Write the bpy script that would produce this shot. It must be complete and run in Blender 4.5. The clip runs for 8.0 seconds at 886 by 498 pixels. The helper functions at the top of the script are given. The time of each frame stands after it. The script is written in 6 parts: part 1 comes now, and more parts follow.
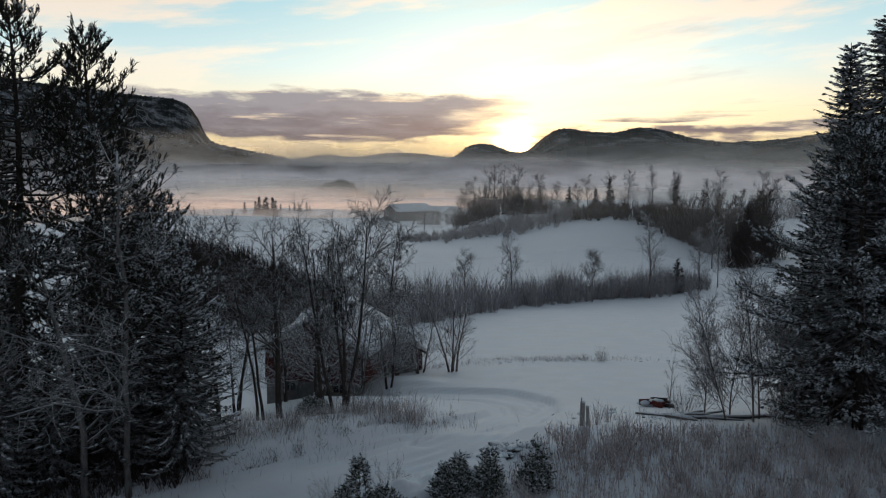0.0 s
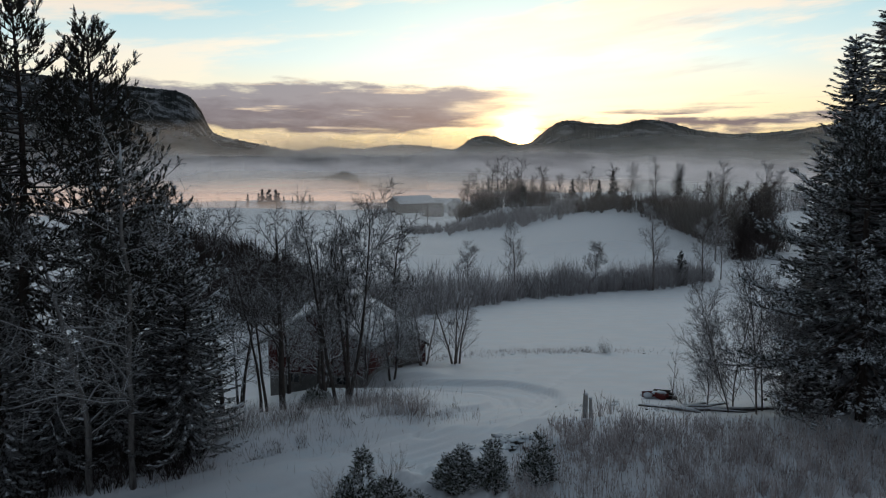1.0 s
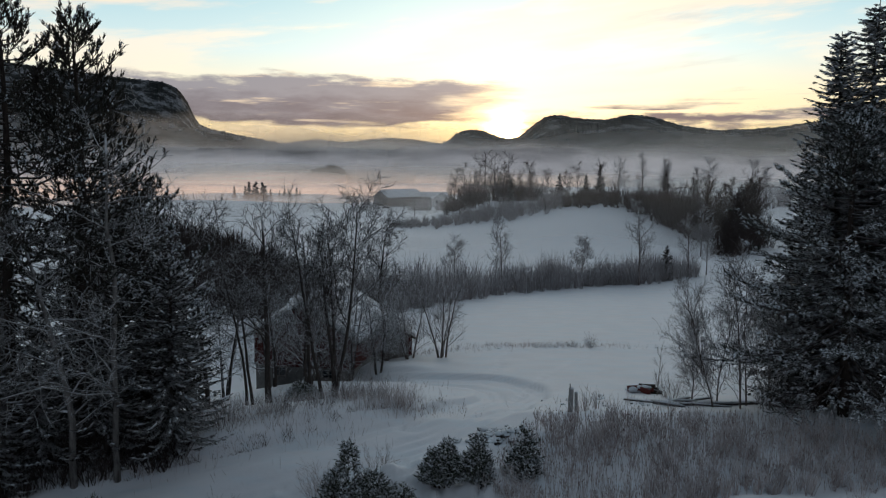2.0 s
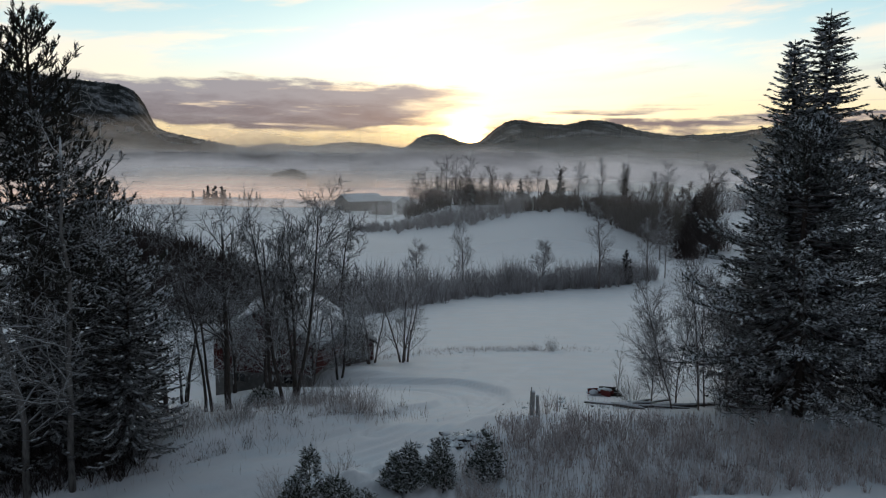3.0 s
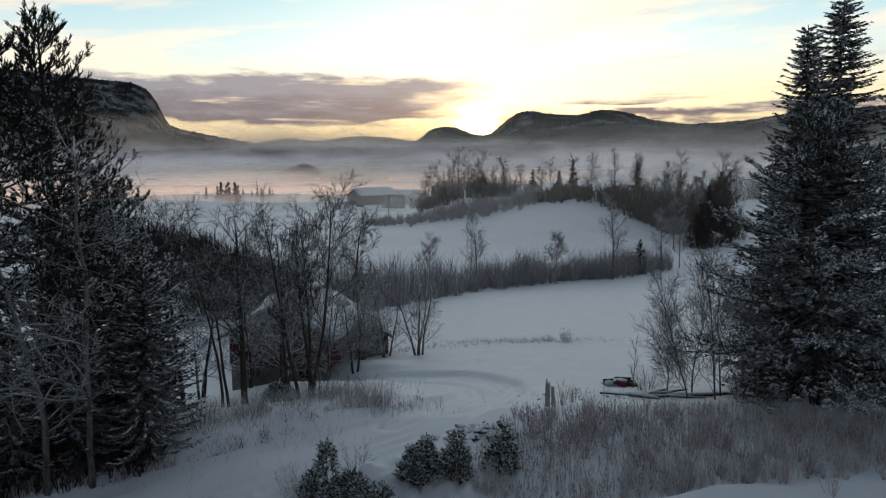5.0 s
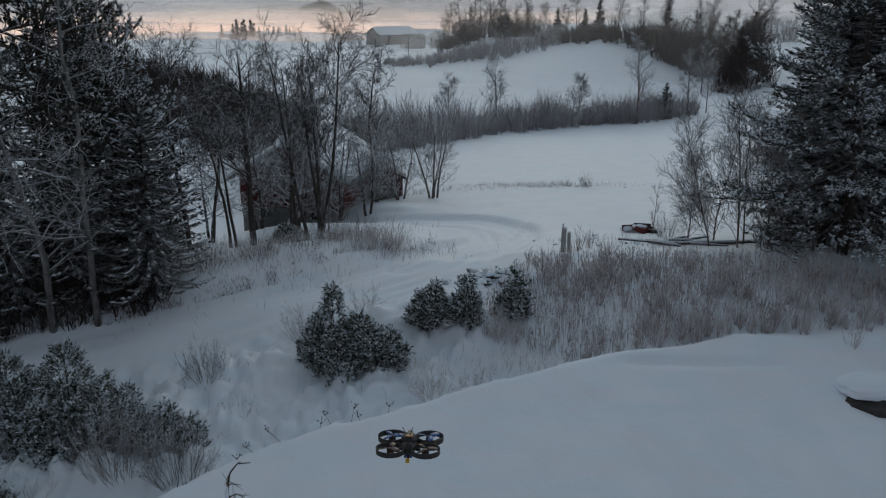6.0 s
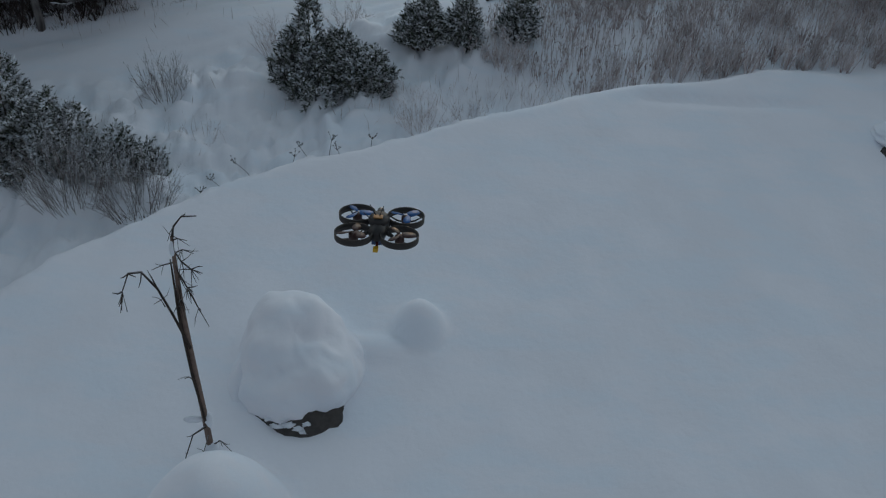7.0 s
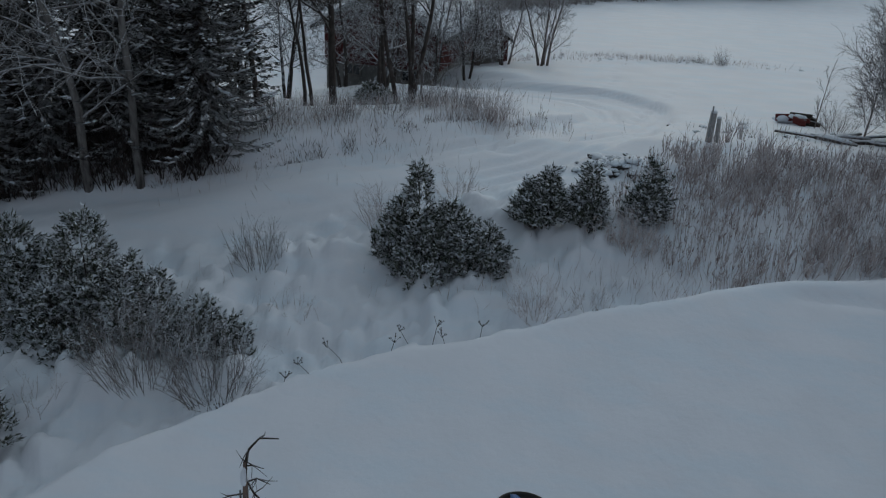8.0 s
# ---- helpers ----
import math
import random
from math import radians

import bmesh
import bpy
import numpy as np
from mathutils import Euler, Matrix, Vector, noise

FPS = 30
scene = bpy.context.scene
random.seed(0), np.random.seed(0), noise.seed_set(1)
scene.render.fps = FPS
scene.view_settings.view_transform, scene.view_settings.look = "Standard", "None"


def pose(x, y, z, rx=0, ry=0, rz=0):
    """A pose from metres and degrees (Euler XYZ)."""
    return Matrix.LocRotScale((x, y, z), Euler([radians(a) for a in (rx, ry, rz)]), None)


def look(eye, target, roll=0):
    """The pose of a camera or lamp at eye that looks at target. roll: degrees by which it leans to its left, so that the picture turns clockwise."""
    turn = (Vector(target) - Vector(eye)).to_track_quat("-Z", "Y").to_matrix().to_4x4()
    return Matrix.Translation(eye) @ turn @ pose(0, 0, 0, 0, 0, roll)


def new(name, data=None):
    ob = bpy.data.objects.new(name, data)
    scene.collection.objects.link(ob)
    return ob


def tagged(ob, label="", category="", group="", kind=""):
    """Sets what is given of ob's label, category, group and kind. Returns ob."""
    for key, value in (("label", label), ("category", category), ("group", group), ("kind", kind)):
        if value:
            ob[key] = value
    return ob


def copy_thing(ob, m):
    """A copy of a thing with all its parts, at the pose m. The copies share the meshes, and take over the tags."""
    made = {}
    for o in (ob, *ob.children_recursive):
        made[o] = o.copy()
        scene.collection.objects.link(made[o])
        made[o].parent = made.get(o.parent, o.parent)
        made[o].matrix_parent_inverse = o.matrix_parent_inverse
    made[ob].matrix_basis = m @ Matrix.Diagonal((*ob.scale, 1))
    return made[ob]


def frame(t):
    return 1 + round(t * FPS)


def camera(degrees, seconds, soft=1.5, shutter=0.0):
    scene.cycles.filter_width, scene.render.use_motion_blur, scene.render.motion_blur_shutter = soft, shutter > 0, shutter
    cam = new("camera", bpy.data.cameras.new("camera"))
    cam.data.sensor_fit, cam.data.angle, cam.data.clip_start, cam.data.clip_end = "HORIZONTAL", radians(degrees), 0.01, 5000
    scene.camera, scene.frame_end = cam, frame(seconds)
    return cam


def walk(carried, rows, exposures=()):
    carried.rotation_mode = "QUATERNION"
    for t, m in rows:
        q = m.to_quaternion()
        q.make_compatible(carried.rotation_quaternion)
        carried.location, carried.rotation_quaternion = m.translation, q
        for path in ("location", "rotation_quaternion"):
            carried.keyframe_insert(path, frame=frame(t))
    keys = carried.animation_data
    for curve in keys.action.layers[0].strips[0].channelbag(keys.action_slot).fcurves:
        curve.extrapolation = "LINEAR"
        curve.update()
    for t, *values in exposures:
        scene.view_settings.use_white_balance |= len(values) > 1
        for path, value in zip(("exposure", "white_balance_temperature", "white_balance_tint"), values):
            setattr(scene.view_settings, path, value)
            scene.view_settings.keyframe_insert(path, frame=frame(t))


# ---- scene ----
DEEP = 1.16      # metres of depth (y) to one unit of the plan's y
cam = camera(55.28, 8.0, soft=1.2)
PATH = [
    (0.0, pose(0.000, 0.000, 9.500, 84.959, -0.004, 0.013)),
    (0.5, pose(0.000, 0.000, 9.500, 84.821, 0.109, 0.518)),
    (1.0, pose(0.000, 0.000, 9.500, 84.428, 0.016, 0.222)),
    (1.5, pose(0.000, 0.000, 9.500, 84.342, 0.137, -0.445)),
    (1.7, pose(0.000, 0.000, 9.500, 83.886, -0.242, -0.426)),
    (2.8, pose(0.000, 0.000, 9.500, 84.597, -0.490, -2.449)),
    (3.0, pose(0.000, 0.000, 9.500, 84.328, -0.553, -3.220)),
    (3.5, pose(0.000, 0.000, 9.500, 85.588, -0.717, -3.064)),
    (4.0, pose(0.000, 0.000, 9.500, 86.507, -0.629, -2.586)),
    (4.2, pose(0.000, 0.000, 9.500, 86.483, -0.737, -2.116)),
    (5.3, pose(0.000, 0.000, 9.500, 81.818, 0.719, -2.762)),
    (5.5, pose(0.000, 0.000, 9.500, 80.041, 0.628, -3.026)),
    (5.8, pose(0.163, 0.736, 9.294, 75.977, 0.474, -2.341)),
    (6.0, pose(0.252, 1.209, 9.162, 73.326, -0.085, -0.967)),
    (6.2, pose(0.322, 1.671, 9.034, 69.390, -0.418, -0.004)),
    (6.5, pose(0.386, 2.346, 8.845, 62.870, -1.253, 1.250)),
    (6.8, pose(0.394, 3.006, 8.660, 56.177, -1.529, 1.038)),
    (7.0, pose(0.363, 3.439, 8.535, 53.961, -2.234, -0.325)),
    (7.3, pose(0.258, 4.084, 8.346, 55.794, -2.324, -0.740)),
    (7.5, pose(0.143, 4.513, 8.217, 57.708, -2.599, 0.875)),
    (7.7, pose(-0.009, 4.944, 8.084, 59.394, -1.990, 2.445)),
    (8.0, pose(-0.314, 5.596, 7.875, 64.520, -2.525, 6.083)),
]
EXPOSURES = [(0.0, 0.0), (1.5, 0.02), (3.0, 0.10), (4.5, 0.10), (5.5, 0.20), (6.0, 0.50), (6.5, 0.74), (7.0, 0.65), (7.5, 0.62), (8.0, 0.54)]
walk(cam, PATH, EXPOSURES)

# ---------------------------------------------------------------- world, sun
SUN_AZ, SUN_EL = 4.75, 1.86          # degrees, to the right of north and above the horizon
sun_dir = Vector((math.sin(radians(SUN_AZ)) * math.cos(radians(SUN_EL)), math.cos(radians(SUN_AZ)) * math.cos(radians(SUN_EL)), math.sin(radians(SUN_EL))))


class Nodes:
    """Short hand for building node trees."""

    def __init__(self, tree):
        self.tree = tree
        tree.nodes.clear()

    def add(self, kind):
        return self.tree.nodes.new(kind)

    def plug(self, socket, value):
        if value is None:
            return
        if isinstance(value, bpy.types.NodeSocket):
            self.tree.links.new(value, socket)
        elif isinstance(value, tuple) and len(value) == 3 and socket.type == "RGBA":
            socket.default_value = (*value, 1)
        else:
            socket.default_value = value

    def math(self, op, a, b=None, c=None, clamp=False):
        n = self.add("ShaderNodeMath")
        n.operation, n.use_clamp = op, clamp
        for s, v in zip(n.inputs, (a, b, c)):
            self.plug(s, v)
        return n.outputs[0]

    def vec(self, op, a, b=None):
        n = self.add("ShaderNodeVectorMath")
        n.operation = op
        self.plug(n.inputs[0], a)
        if b is not None:
            self.plug(n.inputs[1], b)
        return n.outputs["Value"] if op in ("DOT_PRODUCT", "LENGTH") else n.outputs[0]

    def mix(self, fac, a, b, blend="MIX"):
        n = self.add("ShaderNodeMix")
        n.data_type, n.blend_type = "RGBA", blend
        self.plug(n.inputs[0], fac)
        self.plug(n.inputs[6], a)
        self.plug(n.inputs[7], b)
        return n.outputs[2]

    def ramp(self, fac, stops, smooth=False):
        n = self.add("ShaderNodeValToRGB")
        n.color_ramp.interpolation = "EASE" if smooth else "LINEAR"
        while len(n.color_ramp.elements) < len(stops):
            n.color_ramp.elements.new(0.5)
        for e, (p, c) in zip(n.color_ramp.elements, stops):
            e.position, e.color = p, (*(c if isinstance(c, tuple) else (c, c, c)), 1)
        self.plug(n.inputs[0], fac)
        return n.outputs[0]

    def step(self, v, lo, hi):
        n = self.add("ShaderNodeMapRange")
        n.interpolation_type = "SMOOTHSTEP"
        for s, x in zip(n.inputs, (v, lo, hi, 0.0, 1.0)):
            self.plug(s, x)
        return n.outputs[0]

    def noise(self, vector, scale, detail=3.0, rough=0.5, stretch=None):
        if stretch:
            vector = self.vec("MULTIPLY", vector, stretch)
        n = self.add("ShaderNodeTexNoise")
        self.plug(n.inputs["Vector"], vector)
        n.inputs["Scale"].default_value, n.inputs["Detail"].default_value, n.inputs["Roughness"].default_value = scale, detail, rough
        return n.outputs["Fac"]

    def xyz(self, x, y, z):
        n = self.add("ShaderNodeCombineXYZ")
        for s, v in zip(n.inputs, (x, y, z)):
            self.plug(s, v)
        return n.outputs[0]

    def split(self, v):
        n = self.add("ShaderNodeSeparateXYZ")
        self.plug(n.inputs[0], v)
        return n.outputs


world = bpy.data.worlds.new("winter_dawn")
scene.world = world
world.use_nodes = True
N = Nodes(world.node_tree)
sky_node = N.add("ShaderNodeTexSky")
sky_node.sky_type, sky_node.sun_disc = "NISHITA", False
sky_node.sun_elevation, sky_node.sun_rotation, sky_node.altitude = radians(SUN_EL), radians(SUN_AZ), 200
d = N.vec("NORMALIZE", N.add("ShaderNodeTexCoord").outputs["Generated"])
dx, dy, dz = N.split(N.vec("NORMALIZE", N.vec("MULTIPLY", d, (1.0, 1 / DEEP, 1.0))))
to_sun = N.vec("DOT_PRODUCT", d, tuple(sun_dir))
front = N.step(to_sun, -0.2, 1.0)
az = N.math("ARCTAN2", dx, dy)
# dawn gradient towards the sun and the dull blue sky away from it
dawn = N.ramp(dz, [(0.0, (1.0, 0.60, 0.20)), (0.04, (1.0, 0.78, 0.40)), (0.09, (0.98, 0.88, 0.64)), (0.14, (0.68, 0.86, 0.88)),
                   (0.22, (0.41, 0.69, 0.80)), (0.45, (0.72, 0.86, 0.95)), (0.75, (0.31, 0.385, 0.44)), (1.0, (0.130, 0.172, 0.205))])
dusk = N.ramp(dz, [(0.0, (0.125, 0.12, 0.14)), (0.15, (0.140, 0.138, 0.162)), (0.5, (0.118, 0.143, 0.172)), (1.0, (0.130, 0.172, 0.205))])
clear = N.mix(front, dusk, dawn)
# high thin cloud veils, drawn out in slanting streaks
veil_pos = N.xyz(N.math("MULTIPLY_ADD", dz, 5.0, N.math("MULTIPLY", az, 2.6)), N.math("MULTIPLY_ADD", az, -2.4, N.math("MULTIPLY", dz, 17.0)), 3.1)
veil_noise = N.noise(veil_pos, 1.0, 7.0, 0.58)
veil = N.step(N.math("ADD", veil_noise, N.math("MULTIPLY", to_sun, 0.02)), 0.46, 0.61)
veil_colour = N.ramp(dz, [(0.0, (1.0, 0.70, 0.34)), (0.10, (1.0, 0.92, 0.74)), (0.16, (1.0, 0.90, 0.76)), (0.24, (1.0, 0.76, 0.60)), (0.45, (0.62, 0.62, 0.64)), (1.0, (0.20, 0.23, 0.27))])
sky = N.mix(N.math("MULTIPLY", veil, N.math("MULTIPLY", front, 0.85)), clear, veil_colour)
grey_pos = N.xyz(N.math("MULTIPLY", az, 3.4), N.math("MULTIPLY_ADD", az, -3.0, N.math("MULTIPLY", dz, 26.0)), 8.7)
grey = N.math("MULTIPLY", N.step(N.noise(grey_pos, 1.0, 6.0, 0.6), 0.50, 0.68), N.math("MULTIPLY", N.step(dz, 0.07, 0.13), N.step(az, -0.1, 0.35)))
sky = N.mix(N.math("MULTIPLY", grey, N.math("MULTIPLY", front, 0.75)), sky, (0.56, 0.60, 0.62))
# low grey cloud banks over the ridges
bank_pos = N.xyz(N.math("MULTIPLY", az, 5.0), N.math("MULTIPLY", dz, 38.0), 0.4)
bank_noise = N.noise(bank_pos, 1.1, 7.0, 0.55)
puff_noise = N.noise(N.xyz(N.math("MULTIPLY", az, 16.0), N.math("MULTIPLY", dz, 60.0), 2.3), 1.0, 6.0, 0.6)


def bank(a0, a1, soft, z0, z1, zsoft):
    """A stratus bank between two bearings and two heights, with a ragged edge."""
    bent = N.math("ADD", az, N.math("MULTIPLY_ADD", bank_noise, 0.5, -0.25))
    m = N.math("MULTIPLY", N.step(bent, a0 - soft, a0 + soft), N.math("SUBTRACT", 1.0, N.step(bent, a1 - soft, a1 + soft)))
    rag = N.math("ADD", N.math("MULTIPLY_ADD", bank_noise, 0.06, -0.03), N.math("MULTIPLY_ADD", puff_noise, 0.03, -0.015))
    zz = N.math("ADD", dz, rag)
    return N.math("MULTIPLY", m, N.math("MULTIPLY", N.step(zz, z0 - zsoft, z0 + zsoft), N.math("SUBTRACT", 1.0, N.step(zz, z1 - zsoft, z1 + zsoft))))


wisp_pos = N.xyz(N.math("MULTIPLY", az, 4.0), N.math("MULTIPLY", dz, 90.0), 5.2)
wisp = N.math("MULTIPLY", N.step(N.noise(wisp_pos, 1.0, 6.0, 0.55), 0.50, 0.60), bank(0.12, 0.9, 0.08, 0.040, 0.080, 0.012))
low = N.math("MAXIMUM", bank(-1.2, 0.05, 0.09, 0.047, 0.104, 0.006), N.math("MAXIMUM", bank(0.17, 0.9, 0.10, 0.046, 0.062, 0.005), wisp))
gaps = N.step(N.noise(N.xyz(N.math("MULTIPLY", az, 7.0), N.math("MULTIPLY", dz, 70.0), 1.7), 1.0, 6.0, 0.6), 0.54, 0.68)
bank_shade = N.step(N.math("ADD", dz, N.math("MULTIPLY_ADD", puff_noise, 0.08, -0.04)), 0.045, 0.10)
bank_colour = N.mix(gaps, N.mix(bank_shade, (0.150, 0.138, 0.178), (0.31, 0.302, 0.345)), (0.82, 0.66, 0.50))
sky = N.mix(N.math("MULTIPLY", low, 0.97), sky, bank_colour)
# glow round the sun
ang = N.math("ARCCOSINE", N.math("MINIMUM", to_sun, 1.0))
core = N.math("POWER", 2.718, N.math("MULTIPLY", N.math("MULTIPLY", ang, ang), -3000.0))
wide = N.math("POWER", 2.718, N.math("MULTIPLY", ang, -7.5))
glow = N.mix(1.0, N.mix(core, (0, 0, 0), (9.0, 6.6, 3.4)), N.mix(wide, (0, 0, 0), (0.80, 0.56, 0.24)), "ADD")
near_sun = N.math("POWER", 2.718, N.math("MULTIPLY", N.math("MULTIPLY", ang, ang), -18.0))
ring = N.math("POWER", 2.718, N.math("MULTIPLY", N.math("MULTIPLY", ang, ang), -420.0))
glow = N.mix(1.0, glow, N.mix(ring, (0, 0, 0), (1.3, 0.50, 0.06)), "ADD")
glow = N.mix(1.0, glow, N.mix(near_sun, (0, 0, 0), (0.25, 0.21, 0.13)), "ADD")
sky = N.mix(N.math("MULTIPLY_ADD", low, -0.90, 1.0), sky, glow, "ADD")
below = N.step(dz, -0.06, -0.005)
sky = N.mix(below, (0.10, 0.11, 0.13), sky)
bg = N.add("ShaderNodeBackground")
N.plug(bg.inputs[0], N.mix(0.96, N.mix(1.0, sky_node.outputs[0], (0.1, 0.1, 0.1), "MULTIPLY"), sky))
bg.inputs[1].default_value = 1.0
N.tree.links.new(bg.outputs[0], N.add("ShaderNodeOutputWorld").inputs[0])

sun = new("sun", bpy.data.lights.new("sun", "SUN"))
sun.data.energy, sun.data.angle, sun.data.color = 0.4, radians(0.5), (1.0, 0.62, 0.32)
sun.matrix_world = look(sun_dir * 100, (0, 0, 0))

# ---------------------------------------------------------------- materials
def material(name):
    m = bpy.data.materials.new(name)
    m.use_nodes = True
    return m, Nodes(m.node_tree)


def surface(n, colour, rough=0.8, metal=0.0, bump=None, strength=0.3, distance=0.02, specular=0.3, transmission=None):
    b = n.add("ShaderNodeBsdfPrincipled")
    n.plug(b.inputs["Base Color"], colour)
    n.plug(b.inputs["Roughness"], rough)
    n.plug(b.inputs["Metallic"], metal)
    n.plug(b.inputs["Specular IOR Level"], specular)
    if bump is not None:
        k = n.add("ShaderNodeBump")
        k.inputs["Strength"].default_value, k.inputs["Distance"].default_value = strength, distance
        n.plug(k.inputs["Height"], bump)
        n.tree.links.new(k.outputs[0], b.inputs["Normal"])
    n.tree.links.new(b.outputs[0], n.add("ShaderNodeOutputMaterial").inputs[0])
    return b


def where(n):
    return n.add("ShaderNodeNewGeometry").outputs["Position"]


def up(n):
    return n.split(n.add("ShaderNodeNewGeometry").outputs["Normal"])[2]


def snow_material(name, tint=(0.83, 0.84, 0.885), lumps=0.02):
    m, n = material(name)
    p = where(n)
    fine, mid, big = n.noise(p, 60, 4, 0.6), n.noise(p, 7, 4, 0.55), n.noise(p, 0.7, 3)
    blue_dapple = n.noise(p, 1.5, 5, 0.6, (0.35, 1, 1))
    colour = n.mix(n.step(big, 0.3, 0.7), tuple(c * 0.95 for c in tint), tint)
    # bluish dapples put the snow's blue shade into its colour
    colour = n.mix(n.math("MULTIPLY", n.step(blue_dapple, 0.42, 0.66), 0.7), colour, (tint[0] * 0.90, tint[1] * 0.97, tint[2]))
    h = n.math("ADD", n.math("MULTIPLY", fine, 0.25), mid)
    surface(n, colour, 0.62, bump=h, strength=0.35, distance=lumps, specular=0.25)
    return m


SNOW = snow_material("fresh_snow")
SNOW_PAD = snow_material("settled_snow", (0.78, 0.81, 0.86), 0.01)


def frosted(name, dark, light, scale, amount=0.75, lo=0.25, hi=0.75, rough=0.9):
    """Bark or stalks with grain, and rime or snow lying on what faces up."""
    m, n = material(name)
    p = where(n)
    grain = n.noise(p, scale, 4, 0.6, (1, 1, 0.3))
    rnd = n.add("ShaderNodeNewGeometry").outputs["Random Per Island"]
    base = n.mix(n.step(n.math("MULTIPLY_ADD", rnd, 0.3, grain), 0.4, 0.85), dark, light)
    lie = n.step(n.math("ADD", up(n), n.math("MULTIPLY_ADD", n.noise(p, 6, 3), 0.9, -0.45)), lo, hi)
    surface(n, n.mix(n.math("MULTIPLY", lie, amount), base, (0.78, 0.81, 0.86)), rough, bump=grain, strength=0.4, distance=0.01, specular=0.2)
    return m


BARK = frosted("grey_bark", (0.034, 0.028, 0.026), (0.085, 0.072, 0.066), 18, 0.75, 0.22, 0.70)
BARK_SNOWY = frosted("snow_laden_bark", (0.034, 0.028, 0.026), (0.085, 0.072, 0.066), 18, 1.0, 0.05, 0.42)
BARK_DARK = frosted("dark_bark", (0.022, 0.018, 0.016), (0.065, 0.05, 0.042), 14, 0.35, 0.5, 1.0)
BIRCH = frosted("birch_bark", (0.07, 0.064, 0.06), (0.24, 0.23, 0.22), 9, 0.75, 0.12, 0.6)
TWIG = frosted("frosty_twigs", (0.09, 0.072, 0.066), (0.19, 0.158, 0.145), 5, 0.85, -0.05, 0.5)
TWIG_DARK = frosted("bare_dark_twigs", (0.026, 0.021, 0.019), (0.070, 0.055, 0.050), 5, 0.3, 0.2, 0.9)
STALK = frosted("withered_stalks", (0.26, 0.19, 0.172), (0.62, 0.56, 0.545), 4, 0.82, -0.2, 0.5)
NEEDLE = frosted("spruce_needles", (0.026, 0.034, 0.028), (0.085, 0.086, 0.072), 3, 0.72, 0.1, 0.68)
# darker, less snowy copy of the needles, with shade put into the colour
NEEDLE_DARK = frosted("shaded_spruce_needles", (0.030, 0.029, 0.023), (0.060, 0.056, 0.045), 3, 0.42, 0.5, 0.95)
JUNIPER = frosted("juniper_needles", (0.035, 0.045, 0.032), (0.11, 0.12, 0.088), 5, 0.95, 0.05, 0.6)
HEDGE = frosted("rimed_thicket", (0.17, 0.15, 0.148), (0.40, 0.37, 0.37), 2, 0.65, -0.2, 0.6)
FAR_WOOD = frosted("distant_bare_wood", (0.036, 0.028, 0.026), (0.085, 0.064, 0.059), 2, 0.1, 0.2, 0.9)


def plain(name, colour, rough=0.6, metal=0.0, scale=20.0, vary=0.25, bump=0.2, specular=0.4):
    m, n = material(name)
    p = n.add("ShaderNodeTexCoord").outputs["Object"]
    g = n.noise(p, scale, 4, 0.6)
    big = n.noise(p, scale * 0.13, 3)
    k = n.math("ADD", n.math("MULTIPLY", g, 0.6), n.math("MULTIPLY", big, 0.4))
    surface(n, n.mix(n.step(k, 0.3, 0.7), tuple(c * (1 - vary) for c in colour), tuple(min(1, c * (1 + vary)) for c in colour)), n.math("MULTIPLY_ADD", g, 0.2, rough - 0.1), metal,
            bump=g, strength=bump, distance=0.005, specular=specular)
    return m


ROCK = plain("dark_rock", (0.055, 0.05, 0.047), 0.85, scale=9, vary=0.4, bump=0.8)
RED_PAINT = plain("red_barn_paint", (0.085, 0.014, 0.012), 0.8, scale=6)
RED_BOARD = plain("faded_red_boards", (0.13, 0.022, 0.02), 0.8, scale=6)
CONCRETE = plain("grey_wall", (0.19, 0.185, 0.18), 0.9, scale=5)
GREY_WOOD = plain("weathered_wood", (0.16, 0.145, 0.135), 0.9, scale=8)
PALE_WOOD = plain("bleached_wood", (0.34, 0.335, 0.33), 0.85, scale=8)
WHITE_PAINT = plain("white_paint", (0.7, 0.7, 0.7), 0.7, scale=5, vary=0.08)
GLASS_DARK = plain("dark_window_glass", (0.02, 0.022, 0.026), 0.12, scale=3, bump=0.02, specular=0.6)
GALV = plain("galvanised_steel", (0.30, 0.31, 0.32), 0.5, 0.6, scale=12)
CARBON = plain("black_plastic", (0.018, 0.017, 0.017), 0.45, scale=40)
DUCT = plain("smoked_plastic_ring", (0.026, 0.022, 0.020), 0.6, scale=30)
BLUE_BLADE = plain("blue_propeller_plastic", (0.015, 0.09, 0.27), 0.35, scale=30)
RED_BLADE = plain("dark_red_motor", (0.045, 0.018, 0.016), 0.4, scale=30)
YELLOW = plain("yellow_connector", (0.62, 0.36, 0.02), 0.45, scale=30)
COPPER = plain("amber_board", (0.25, 0.12, 0.03), 0.35, 0.3, scale=60)


def forest_hill(name, dark=(0.016, 0.019, 0.02), light=(0.20, 0.21, 0.23), cover=0.55, scale=0.012):
    m, n = material(name)
    p = where(n)
    trees = n.noise(p, scale * 9, 5, 0.7)
    patch = n.noise(p, scale, 5, 0.62, (1, 1, 0.5))
    k = n.math("ADD", n.math("MULTIPLY", patch, 0.65), n.math("MULTIPLY", trees, 0.35))
    surface(n, n.mix(n.step(k, cover - 0.06, cover + 0.08), dark, light), 0.95, bump=trees, strength=0.7, distance=6.0, specular=0.1)
    return m


